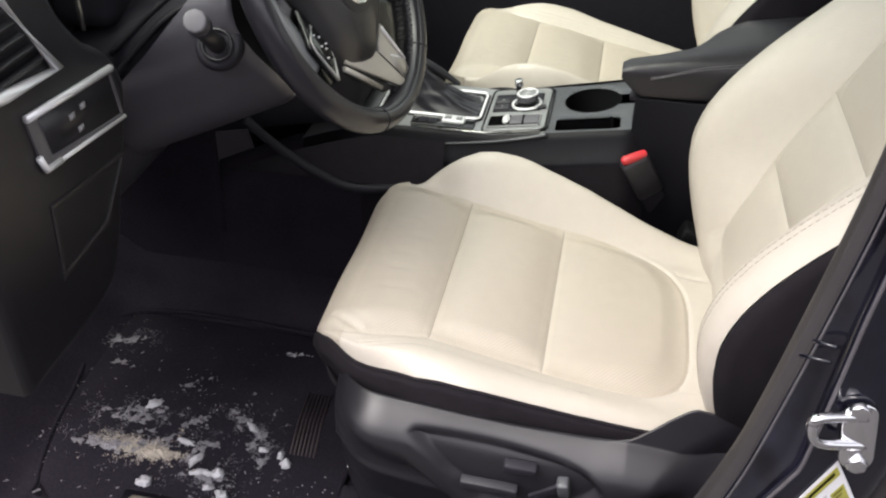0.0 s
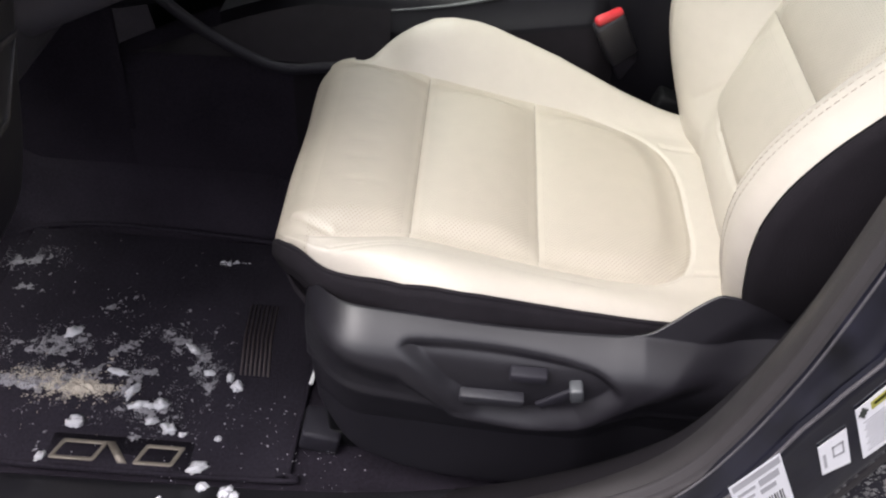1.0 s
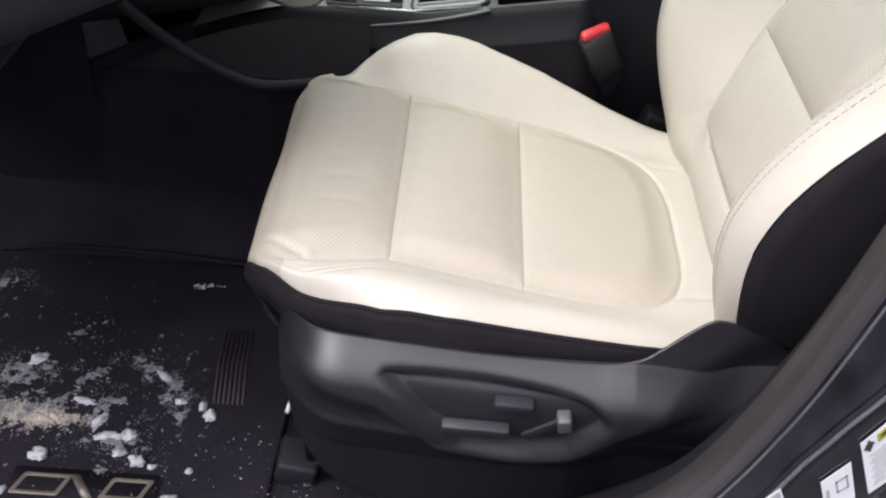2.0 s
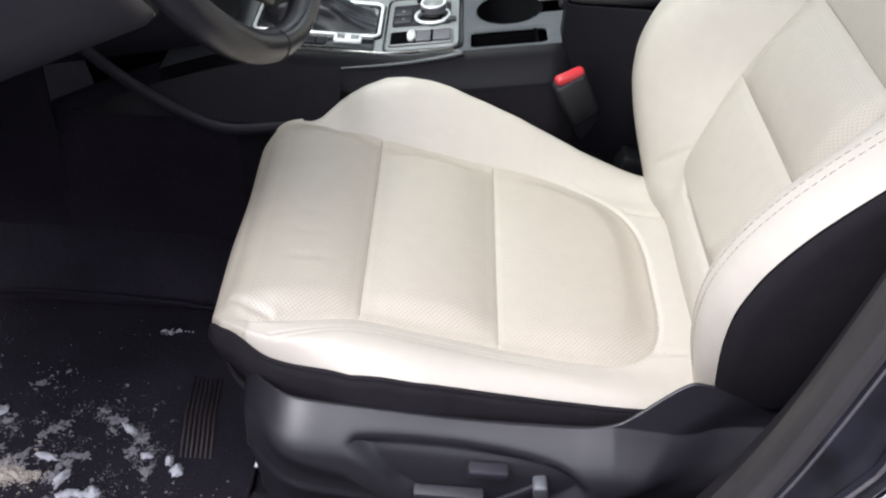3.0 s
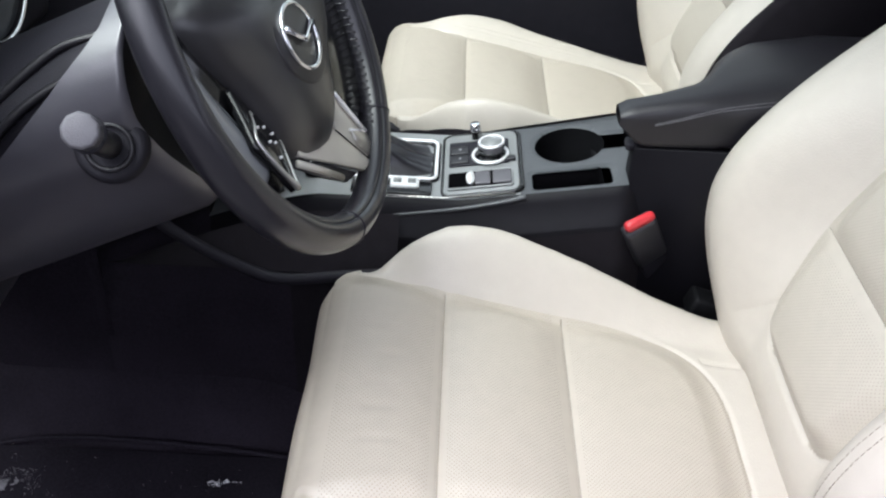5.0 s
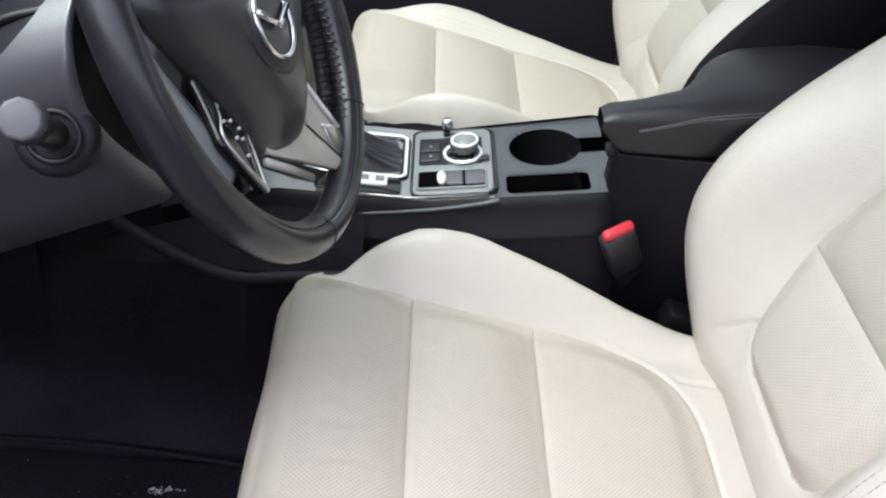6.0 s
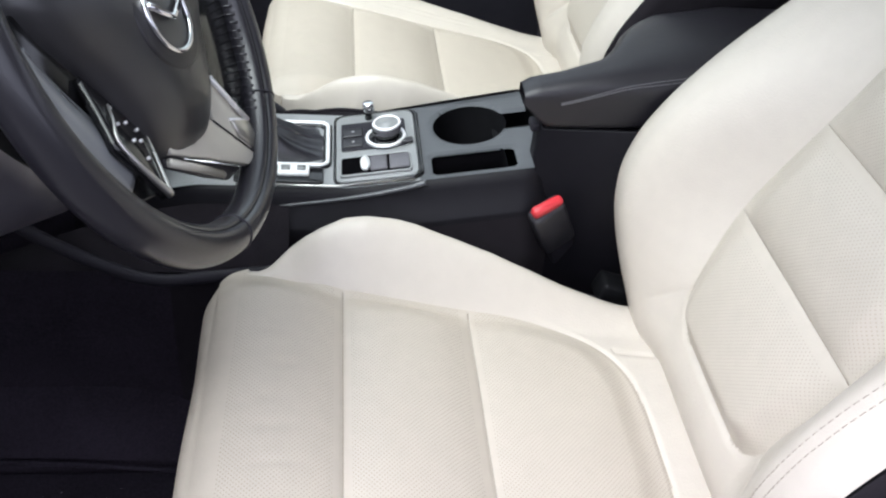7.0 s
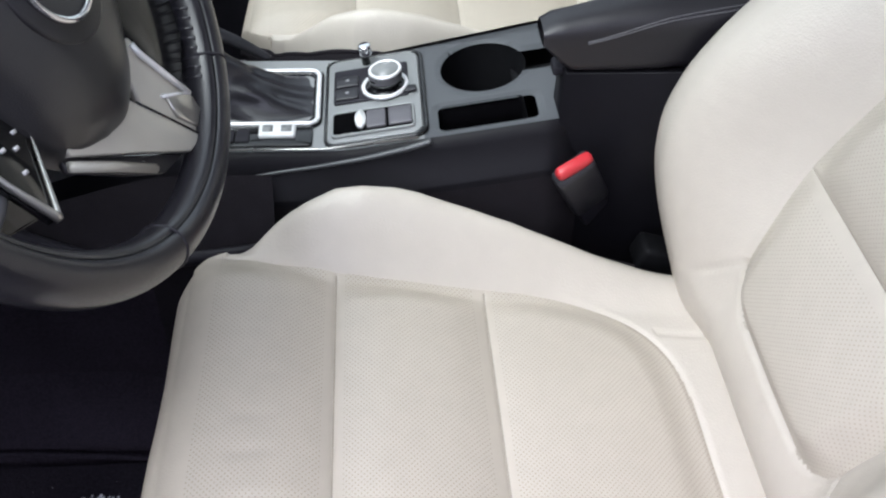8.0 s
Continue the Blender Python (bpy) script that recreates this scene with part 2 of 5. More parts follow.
def ring(outline_out, outline_in, h, m=None):
    """A flat frame between two outlines of equal count."""
    bm = bmesh.new()
    n = len(outline_out)
    rows = [[bm.verts.new((x, y, z)) for x, y in o] for o, z in ((outline_out, 0), (outline_out, h * 0.7), ([(a * 0.75 + c * 0.25, b * 0.75 + d * 0.25) for (a, b), (c, d) in zip(outline_out, outline_in)], h), ([(a * 0.25 + c * 0.75, b * 0.25 + d * 0.75) for (a, b), (c, d) in zip(outline_out, outline_in)], h), (outline_in, h * 0.7), (outline_in, 0))]
    for r in range(len(rows)):
        p, q = rows[r], rows[(r + 1) % len(rows)]
        for k in range(n):
            bm.faces.new((p[k], p[(k + 1) % n], q[(k + 1) % n], q[k]))
    if m is not None:
        bmesh.ops.transform(bm, matrix=m, verts=bm.verts)
    return bm


def glide(points, n):
    """n places along a smooth curve through the points given."""
    p = [Vector(q) for q in points]
    p = [p[0] * 2 - p[1]] + p + [p[-1] * 2 - p[-2]]
    out = []
    for k in range(n):
        t = k / (n - 1) * (len(p) - 3)
        i = min(int(t), len(p) - 4)
        f = t - i
        a, b, c, d = p[i:i + 4]
        out.append(0.5 * (2 * b + (c - a) * f + (2 * a - 5 * b + 4 * c - d) * f * f + (3 * b - a - 3 * c + d) * f ** 3))
    return out


def tube(points, r, n=8, flat=1.0, closed=False, bm=None, up=(0, 0, 1)):
    """A bent rod through the points; flat squashes its section along the up direction."""
    bm = bm or bmesh.new()
    pts = [Vector(p) for p in points]
    rows = []
    for i, p in enumerate(pts):
        a = pts[i - 1] if i or closed else p
        b = pts[(i + 1) % len(pts)] if i < len(pts) - 1 or closed else p
        d = (b - a).normalized()
        s = d.cross(Vector(up))
        s = s.normalized() if s.length > 1e-4 else Vector((1, 0, 0))
        w = s.cross(d).normalized()
        rad = r[i] if isinstance(r, (list, tuple)) else r
        rows.append([bm.verts.new(p + rad * (math.cos(6.28319 * k / n) * s + flat * math.sin(6.28319 * k / n) * w)) for k in range(n)])
    for i in range(len(rows) - (not closed)):
        a, b = rows[i], rows[(i + 1) % len(rows)]
        for k in range(n):
            bm.faces.new((a[k], a[(k + 1) % n], b[(k + 1) % n], b[k]))
    if not closed:
        bm.faces.new(rows[0])
        bm.faces.new(rows[-1])
    return bm


def curve(xs, ys):
    return lambda x: float(np.interp(x, xs, ys))


def soft_step(t):
    t = min(1.0, max(0.0, t))
    return t * t * (3 - 2 * t)


# ---- ground ----
bm = bmesh.new()
bmesh.ops.create_grid(bm, x_segments=2, y_segments=2, size=400)
bmesh.ops.translate(bm, verts=bm.verts, vec=(0, 0, -0.42))
ground = tagged(part("ground", bm, tarmac), "dark wet asphalt with gravel beside the car", "ground", kind="structure")

# unseen wall, added to hold back low skylight and darken reflections
bm = bmesh.new()
bmesh.ops.create_cube(bm, size=1)
bmesh.ops.transform(bm, matrix=Matrix.Translation((0, -9, 1.6)) @ Matrix.Diagonal((70, 0.4, 4.04, 1)), verts=bm.verts)
tagged(part("wall_low_sky_block", bm, concrete), "unseen plain grey wall added to block low skylight", "wall", kind="structure")

# ---- seats ----
CUSHION = [(-0.060, 0.238), (-0.105, 0.262), (-0.137, 0.293), (-0.143, 0.322), (-0.136, 0.341), (-0.118, 0.351), (-0.09, 0.3515), (-0.055, 0.3495),
           (0, 0.343), (0.07, 0.328), (0.138, 0.313), (0.22, 0.300), (0.30, 0.288), (0.345, 0.286), (0.40, 0.288)]
cushion_lift = curve((-0.09, -0.078, -0.066, -0.055, -0.042, -0.025, 0.0, 0.025, 0.052, 0.08, 0.126, 0.165, 0.21, 0.25, 0.30, 0.36), (-0.004, 0.0, 0.011, 0.021, 0.033, 0.045, 0.0575, 0.065, 0.0685, 0.0685, 0.0625, 0.055, 0.0415, 0.029, 0.0165, 0.004))
outer_tuck = curve((-0.145, -0.13, -0.11, -0.09), (0.012, 0.008, 0.004, 0.0))
inner_tuck = curve((-0.15, -0.139, -0.127, -0.117, -0.10, -0.085, -0.072, -0.055), (0.030, 0.027, 0.017, 0.011, 0.009, 0.012, 0.008, 0.0))
cushion_half = curve((-0.147, -0.140, -0.127, -0.09, -0.065, 0.0, 0.06, 0.15, 0.28, 0.40), (0.158, 0.168, 0.181, 0.193, 0.203, 0.229, 0.231, 0.218, 0.202, 0.185))
edge_dip = curve((-0.15, -0.12, -0.105, -0.098, -0.086, -0.071, -0.05, -0.021, 0.022, 0.068, 0.114, 0.163, 0.217, 0.4), (0.006, 0.006, 0.009, 0.016, 0.023, 0.025, 0.0205, 0.0087, -0.003, -0.009, -0.0085, -0.0045, 0.0, 0.0))
rough_dip = edge_dip
edge_dip = lambda x: sum(rough_dip(x + 0.006 * k) for k in (-2, -1, 0, 1, 2)) / 5
insert_half = curve((-0.15, -0.08, 0.0, 0.4), (0.172, 0.168, 0.152, 0.152))


def cushion_seam(x, y):
    """How far a place of the cushion lies outside its perforated middle (negative: inside)."""
    if x < 0.138:
        return abs(y) - insert_half(x)
    n = 3.2 if y > 0 else 4.2
    a, b = abs(y) / 0.152, (x - 0.138) / 0.180
    k = (a ** n + b ** n) ** (1 / n)
    return (k - 1) * 0.16


def half_at(x, q):
    """Half the cushion's width at x; its inner front corner is drawn in."""
    return cushion_half(x) - (inner_tuck(x) if q > 0 else outer_tuck(x))


def groove(d, deep, wide):
    return deep * math.exp(-(d / wide) ** 2)


def split_sheet(rows, cols, place, region, looks, parent, names):
    """A fine surface cut along its seams into one mesh for each region."""
    pts = [[place(u, v) for v in cols] for u in rows]
    cells = {}
    for i in range(len(rows) - 1):
        for j in range(len(cols) - 1):
            k = region((rows[i] + rows[i + 1]) / 2, (cols[j] + cols[j + 1]) / 2)
            if k is not None:
                cells.setdefault(k, []).append((i, j))
    for k, some in cells.items():
        index, verts, uv, faces = {}, [], [], []

        def at(i, j):
            if (i, j) not in index:
                index[i, j] = len(verts)
                verts.append(pts[i][j])
                uv.append((rows[i], pts[i][j][1]))
            return index[i, j]

        for i, j in some:
            faces.append((at(i, j), at(i + 1, j), at(i + 1, j + 1), at(i, j + 1)))
        raw(names[k], verts, faces, looks[k], parent, uv=uv)


def build_seat(name, label, side, dx, dy, dz, creases):
    """side: 1 for a seat whose outer flank is at -y, -1 for its mirror image."""
    seat = thing(name, label, "car seat", group="front seats")
    line = glide([(x, 0, z) for x, z in CUSHION], 220)
    along = [0.0]
    for a, b in zip(line, line[1:]):
        along.append(along[-1] + (b - a).length)
    zero = along[min(range(len(line)), key=lambda k: abs(line[k].x) + (along[k] < 0.1))]
    along = [a - zero for a in along]
    step = 0.0022
    us = np.arange(along[0], along[-1], step).tolist()
    xs, zs = [p.x for p in line], [p.z for p in line]
    ps = [(float(np.interp(u, along, xs)), float(np.interp(u, along, zs))) for u in us]
    lookup = dict(zip(us, ps))
    qs = np.linspace(-1, 1, 181).tolist()
    KNEE = qs[90 + 54]

    def spread(q, yi, ye):
        """Across the seat: one fixed row of places runs along the seam at yi."""
        a = abs(q)
        y = a / KNEE * yi if a <= KNEE else yi + (a - KNEE) / (1 - KNEE) * (ye - yi)
        return math.copysign(y, q)

    def rim_of(x, q):
        if x < 0.138:
            return min(insert_half(x), half_at(x, q) - 0.012)
        n = 3.2 if q > 0 else 4.2
        return max(0.085, 0.152 * max(0.0, 1 - min(1.0, (x - 0.138) / 0.180) ** n) ** (1 / n))

    def middle(u, q):
        x = float(np.interp(u, along, xs))
        return x, spread(q, rim_of(x, q), half_at(x, q))

    def place(u, q):
        x, z = lookup[u]
        y = spread(q, rim_of(x, q), half_at(x, q))
        top = u > -0.155
        lift = 0.0
        if top:
            yi, ye = 0.152 + 0.026 * soft_step(-x / 0.08), half_at(x, q)
            t = (abs(y) - yi + 0.012) / max(0.02, ye - yi + 0.012)
            if t > 0 and x > -0.10:
                rise = soft_step(min(1, t / 0.72)) if t < 0.72 else 1 - 0.8 * ((t - 0.72) / 0.28) ** 2
                lift = cushion_lift(x) * rise * (1.0 if q > 0 else 0.34)
            # quilted cushions between the cross seams
            d = cushion_seam(x, y)
            if d < 0:
                fill = soft_step(min(1, -d / 0.035))
                for a, b, h in ((-0.13, 0.0, 0.013), (0.0, 0.138, 0.0145), (0.138, 0.318, 0.012)):
                    if a <= x < b:
                        s = (x - a) / (b - a)
                        lift += h * fill * (1 - abs(2 * s - 1) ** 2.3)
                lift -= groove(x, 0.0010, 0.0012) + groove(x - 0.138, 0.0010, 0.0012)
            lift -= groove(d, 0.0022, 0.0026) * soft_step((x + 0.12) / 0.04)
            if q < 0 and x > -0.08:
                lift -= (groove(d - 0.018, 0.0012, 0.002) + groove(d - 0.026, 0.0012, 0.002)) * soft_step((0.23 - x) / 0.05)
            if x > 0.302 and d > 0:
                lift -= groove(abs(y) - 0.118 + 0.1 * (x - 0.304), 0.0025, 0.0028)
        edge = max(0.0, (abs(q) - 0.86) / 0.14)
        lift -= (edge_dip(x) if q < 0 else 0.022 * soft_step((0.01 - x) / 0.12)) * edge ** 2.2
        for cx, cy, deep, wide in creases:
            if abs(x - cx) < 0.03:
                lift -= deep * math.exp(-((y - cy - 0.12 * (x - cx)) / wide) ** 2 - ((x - cx) / 0.016) ** 2)
        lift += 0.0016 * noise.noise((x * 9, y * 9, 1.7)) + 0.0006 * noise.noise((x * 30, y * 24, 4.4))
        # puckered leather at the outer front corner
        if len(creases) > 3 and y < -0.12 and x < -0.06:
            t = min(1.0, max(0.0, ((x + 0.120) * 0.038 - (y + 0.146) * 0.018) / 0.00177))
            d2 = math.hypot(x + 0.120 - 0.038 * t, y + 0.146 + 0.018 * t)
            lift += 0.0009 * math.exp(-((d2 - 0.006) / 0.005) ** 2) - 0.0019 * math.exp(-(d2 / 0.0030) ** 2)
        out = 0.0
        if u < -0.13:
            out = 0.006 * noise.noise((z * 12, y * 7, 3.1))
        return (dx + x + out, dy + side * y, dz + z + lift)

    def region(u, q):
        x, y = middle(u, q)
        if u < -0.190 + 0.030 * soft_step((abs(q) - 0.6) / 0.4):
            return None
        if abs(q) > 0.985 and x > -0.11:
            return None
        d = cushion_seam(x, y)
        if d > 0 and x > -0.10:
            return 4 if y > 0 else 5
        if u < -0.168:
            return 3
        return 0 if x < 0 else 1 if x < 0.138 else 2

    split_sheet(us, qs, place, region, [leather_holes, leather_holes, leather_holes, leather, leather, leather], seat,
                ["front_cushion_panel", "middle_cushion_panel", "rear_cushion_panel", "cushion_front", "cushion_bolster", "cushion_bolster"])
    sheet("front_apron", lambda u, q: Vector(place(u, q)) + Vector((0.004, 0, 0)), [u for u in us if u < -0.150], qs[::4], fabric, seat, "black cloth below the front edge")
    keep = [u for u in us if u > -0.152 and lookup[u][0] < 0.30]
    for sgn in (-1, 1):
        def flank(u, v, sgn=sgn):
            x, y, z = place(u, sgn * 0.985)
            low = 0.245 + 0.062 * soft_step((-0.045 - (x - dx)) / 0.08)
            out = side * sgn
            bulge = 0.006 * math.sin(3.14159 * min(1, v * 1.2))
            return (x, y + out * (0.002 + bulge), z + (dz + low - z) * v - 0.002)
        shell(sheet("side_fabric", flank, keep[::3], [k / 10 for k in range(11)], fabric, seat, "black woven flank of the seat cushion"), 0.003)
        part("piping", tube([Vector(place(u, sgn * 0.985)) + Vector((0, side * sgn * 0.003, -0.001)) for u in keep[::3]], 0.0026, 6), fabric, seat, "dark piping along the edge of the cushion")
    # backrest
    mid = curve((0.24, 0.28, 0.32, 0.396, 0.486, 0.59, 0.72, 0.82, 0.90), (0.372, 0.352, 0.349, 0.358, 0.393, 0.440, 0.50, 0.55, 0.60))
    crest = curve((0.24, 0.30, 0.345, 0.40, 0.44, 0.48, 0.53, 0.57, 0.60, 0.65, 0.70, 0.80, 0.90), (0.352, 0.333, 0.317, 0.302, 0.297, 0.300, 0.321, 0.350, 0.375, 0.424, 0.470, 0.535, 0.595))
    half = curve((0.24, 0.30, 0.345, 0.40, 0.48, 0.62, 0.74, 0.82, 0.87, 0.90), (0.19, 0.205, 0.226, 0.243, 0.249, 0.249, 0.243, 0.22, 0.17, 0.12))
    inset = curve((0.24, 0.32, 0.36, 0.396, 0.45, 0.486, 0.55, 0.60, 0.90), (0.104, 0.104, 0.104, 0.105, 0.116, 0.122, 0.118, 0.112, 0.105))
    hs = np.arange(0.262, 0.90, 0.0020).tolist()

    def smooth(f, z):
        return sum(f(z + k * 0.012) for k in (-2, -1, 0, 1, 2)) / 5

    table = {h: (smooth(mid, h), smooth(crest, h), smooth(half, h), smooth(inset, h)) for h in hs}

    def back_seam(h, y, yi):
        """How far a place of the backrest lies outside its perforated middle."""
        a, b, r = abs(y) - yi, 0.356 - h, 0.044
        return math.hypot(max(a + r, 0), max(b + r, 0)) - r + min(max(a + r, b + r), 0)

    def back(h, q):
        x0, xc, ye, yi = table[h]
        ye -= 0.0135 if q < 0 else -0.003
        y = spread(q, yi, ye)
        t = (abs(y) - yi + 0.008) / (0.204 * ye / 0.249 - yi + 0.008)
        f = soft_step(t) ** 0.9
        x = x0 + (xc - x0) * f
        if abs(q) > 0.9:
            x += 0.014 * ((abs(q) - 0.9) / 0.1) ** 2
        d = back_seam(h, y, yi)
        x += groove(d, 0.0024, 0.0028)
        if d < 0:
            fill = soft_step(min(1, -d / 0.035))
            for a, b, k in ((0.325, 0.486, 0.016), (0.486, 0.59, 0.015), (0.59, 0.70, 0.012), (0.70, 0.86, 0.010)):
                if a <= h < b:
                    x -= k * fill * (1 - abs(2 * (h - a) / (b - a) - 1) ** 2.4)
            for c in (0.486, 0.59, 0.70):
                x += groove(h - c, 0.0010, 0.0012)
        elif h < 0.396:
            x += groove(h - (0.39 - 1.35 * (abs(y) - 0.109)), 0.0028, 0.0030) * soft_step((0.148 - abs(y)) / 0.02)
            x -= 0.006 * math.exp(-((h - 0.325) / 0.03) ** 2) * soft_step((0.165 - abs(y)) / 0.06)
        x += 0.0015 * noise.noise((h * 8, y * 8, 5.2))
        return (dx + x, dy + side * y, dz + h)

    def back_region(h, q):
        if abs(q) <= KNEE and back_seam(h, spread(q, inset(h), half(h)), inset(h)) > 0:
            return 6
        if abs(q) > KNEE:
            return 4 if q > 0 else 5
        return 0 if h < 0.486 else 1 if h < 0.59 else 2 if h < 0.70 else 3

    split_sheet(hs, qs, back, back_region, [fine_holes] * 3 + [leather] * 4, seat,
                ["back_panel", "back_panel", "back_panel", "back_top_panel", "back_bolster", "back_bolster", "back_lower_roll"])
    hh = hs[33::5]
    for sgn in (-1, 1):
        def wing(h, v, sgn=sgn):
            x, y, z = back(h, sgn)
            x0 = dx + table[h][0]
            return (x + 0.001 + (x0 + 0.115 - x) * v, y + side * sgn * (0.001 + 0.012 * math.sin(3.14159 * v) - 0.02 * v * v), z - 0.012 * v)
        shell(sheet("back_side_fabric", wing, hh, [k / 10 for k in range(11)], fabric, seat, "black woven flank of the backrest"), 0.003)
    sheet("back_shell", lambda h, q: (dx + table[h][0] + 0.112, dy + side * q * (table[h][2] - 0.02), dz + h - 0.012), hh, [k / 5 - 1 for k in range(11)], dark_plastic, seat, "black plastic shell of the backrest")
    # twin rows of stitches beside the outer edge of the backrest
    for off in (0.885, 0.852):
        bm = bmesh.new()
        pts = [Vector(back(h, -off)) for h in np.clip(hs[36:240], 0, 0.9).tolist()]
        for a, b in zip(pts[::3], pts[2::3]):
            tube([a + Vector((-0.0004, 0, 0)), b + Vector((-0.0004, 0, 0))], 0.00042, 5, bm=bm)
        part("stitching", bm, thread, seat, "beige double stitching on the bolster")
    # the seams between the quilted panels, their shade drawn as thin dark lines
    for c in (0.0, 0.138):
        u = min(us, key=lambda u: abs(lookup[u][0] - c) + (u < -0.05))
        part("panel_seam", tube([Vector(place(u, q)) + Vector((0, 0, 0.0001)) for q in qs[38:-37:3]], 0.0007, 6), seam_shade, seat, "seam across the cushion, its shade as a dark line")
    for c in (0.486, 0.59, 0.70):
        h = min(hs, key=lambda h: abs(h - c))
        part("panel_seam", tube([Vector(back(h, q)) + Vector((-0.0001, 0, 0)) for q in qs[38:-37:3]], 0.0007, 6), seam_shade, seat, "seam across the backrest, its shade as a dark line")
    # seat pan below the cushion
    part("seat_pan", rbox(0.42, 0.36, 0.06, 0.01, m=pose(dx + 0.11, dy, dz + 0.232)), dark_plastic, seat, "black pan under the cushion")
    return seat, place, lookup


CREASES = [(-0.062, -0.045, 0.0018, 0.006), (-0.058, -0.085, 0.0022, 0.005), (-0.064, -0.012, 0.0015, 0.007), (-0.05, 0.03, 0.0012, 0.006), (-0.07, 0.075, 0.001, 0.007)]
driver_seat, cushion_at, cushion_x = build_seat("driver_seat", "cream leather power driver seat with perforated quilted middle and black flanks", 1, 0, 0, 0, CREASES)
passenger_seat, _, _ = build_seat("passenger_seat", "cream leather passenger seat beyond the centre console", -1, 0.018, 0.71, 0.012, CREASES[3:])

# loose leather corner at the front of the driver's cushion
bm = bmesh.new()
rows = []
for k in range(7):
    t = k / 6
    rows.append([bm.verts.new((-0.121 + 0.010 * t + 0.012 * (1 - t) * s, -0.181 - 0.004 * t - 0.005 * (1 - t) * s, 0.328 - 0.030 * t + 0.002 * (1 - s * s))) for s in (-1, -0.5, 0, 0.5, 1)])
for a, b in zip(rows, rows[1:]):
    for k in range(4):
        bm.faces.new((a[k], a[k + 1], b[k + 1], b[k]))
shell(part("loose_leather_corner", bm, leather, driver_seat, "loose pointed corner of cream leather"), 0.002)
part("buckle_guide", rbox(0.085, 0.034, 0.030, 0.006, m=pose(0.350, 0.232, 0.275, 0, 18, 0)), well_black, driver_seat, "black plastic guide beside the backrest")

# plastic side shield with the power switches
SHIELD_TOP = glide([(-0.12, 0.266, 0), (-0.108, 0.290, 0), (-0.088, 0.313, 0), (-0.05, 0.322, 0), (0.0, 0.319, 0), (0.108, 0.309, 0), (0.20, 0.307, 0), (0.242, 0.312, 0), (0.264, 0.324, 0), (0.286, 0.340, 0), (0.306, 0.352, 0), (0.320, 0.353, 0), (0.36, 0.346, 0), (0.42, 0.336, 0)], 300)
shield_top = curve([p.x for p in SHIELD_TOP], [p.y for p in SHIELD_TOP])
SHIELD_CUT = glide([(0.0, -0.236, 0), (0.03, -0.2475, 0), (0.07, -0.2595, 0), (0.11, -0.2685, 0), (0.16, -0.2745, 0), (0.24, -0.2765, 0), (0.36, -0.2755, 0), (0.50, -0.272, 0), (0.66, -0.265, 0), (0.83, -0.255, 0), (1.0, -0.240, 0)], 260)
SHIELD_BASE = curve((-0.13, 0.20, 0.242, 0.30, 0.42), (0.330, 0.307, 0.309, 0.304, 0.298))
shield_cut = curve([p.x for p in SHIELD_CUT], [p.y for p in SHIELD_CUT])


POCKET = [(0.001, 0.299), (0.016, 0.304), (0.10, 0.2985), (0.182, 0.2895), (0.211, 0.279), (0.224, 0.262), (0.217, 0.236), (0.203, 0.217), (0.186, 0.203), (0.132, 0.1975), (0.088, 0.2035), (0.068, 0.217), (0.038, 0.259)]
shield_low = curve((-0.13, -0.09, -0.05, 0.0, 0.05, 0.10, 0.20, 0.28, 0.42), (0.130, 0.100, 0.075, 0.048, 0.033, 0.027, 0.032, 0.058, 0.09))
shield_fold = curve((-0.11, -0.085, -0.070, -0.046, -0.015, 0.0, 0.03, 0.06, 0.13, 0.19, 0.222, 0.244, 0.272, 0.283, 0.305, 0.345, 0.42), (0.316, 0.305, 0.300, 0.292, 0.280, 0.272, 0.236, 0.206, 0.190, 0.196, 0.222, 0.240, 0.258, 0.270, 0.288, 0.318, 0.35))
shield_crease = curve((-0.13, -0.05, 0.03, 0.11, 0.20, 0.28, 0.42), (0.226, 0.218, 0.203, 0.190, 0.181, 0.178, 0.18))


POCKET = [(p.x, p.y) for p in glide([(x, z, 0) for x, z in POCKET + POCKET[:1]], 48)[:-1]]


def inside_pocket(x, z):
    """How deep a place lies inside the outline of the switch pocket."""
    best, within = 9.0, False
    for (ax, az), (bx, bz) in zip(POCKET, POCKET[1:] + POCKET[:1]):
        ex, ez = bx - ax, bz - az
        t = max(0.0, min(1.0, ((x - ax) * ex + (z - az) * ez) / (ex * ex + ez * ez)))
        best = min(best, math.hypot(x - ax - t * ex, z - az - t * ez))
        if (az > z) != (bz > z) and x < ax + (z - az) / ez * ex:
            within = not within
    return best if within else -best


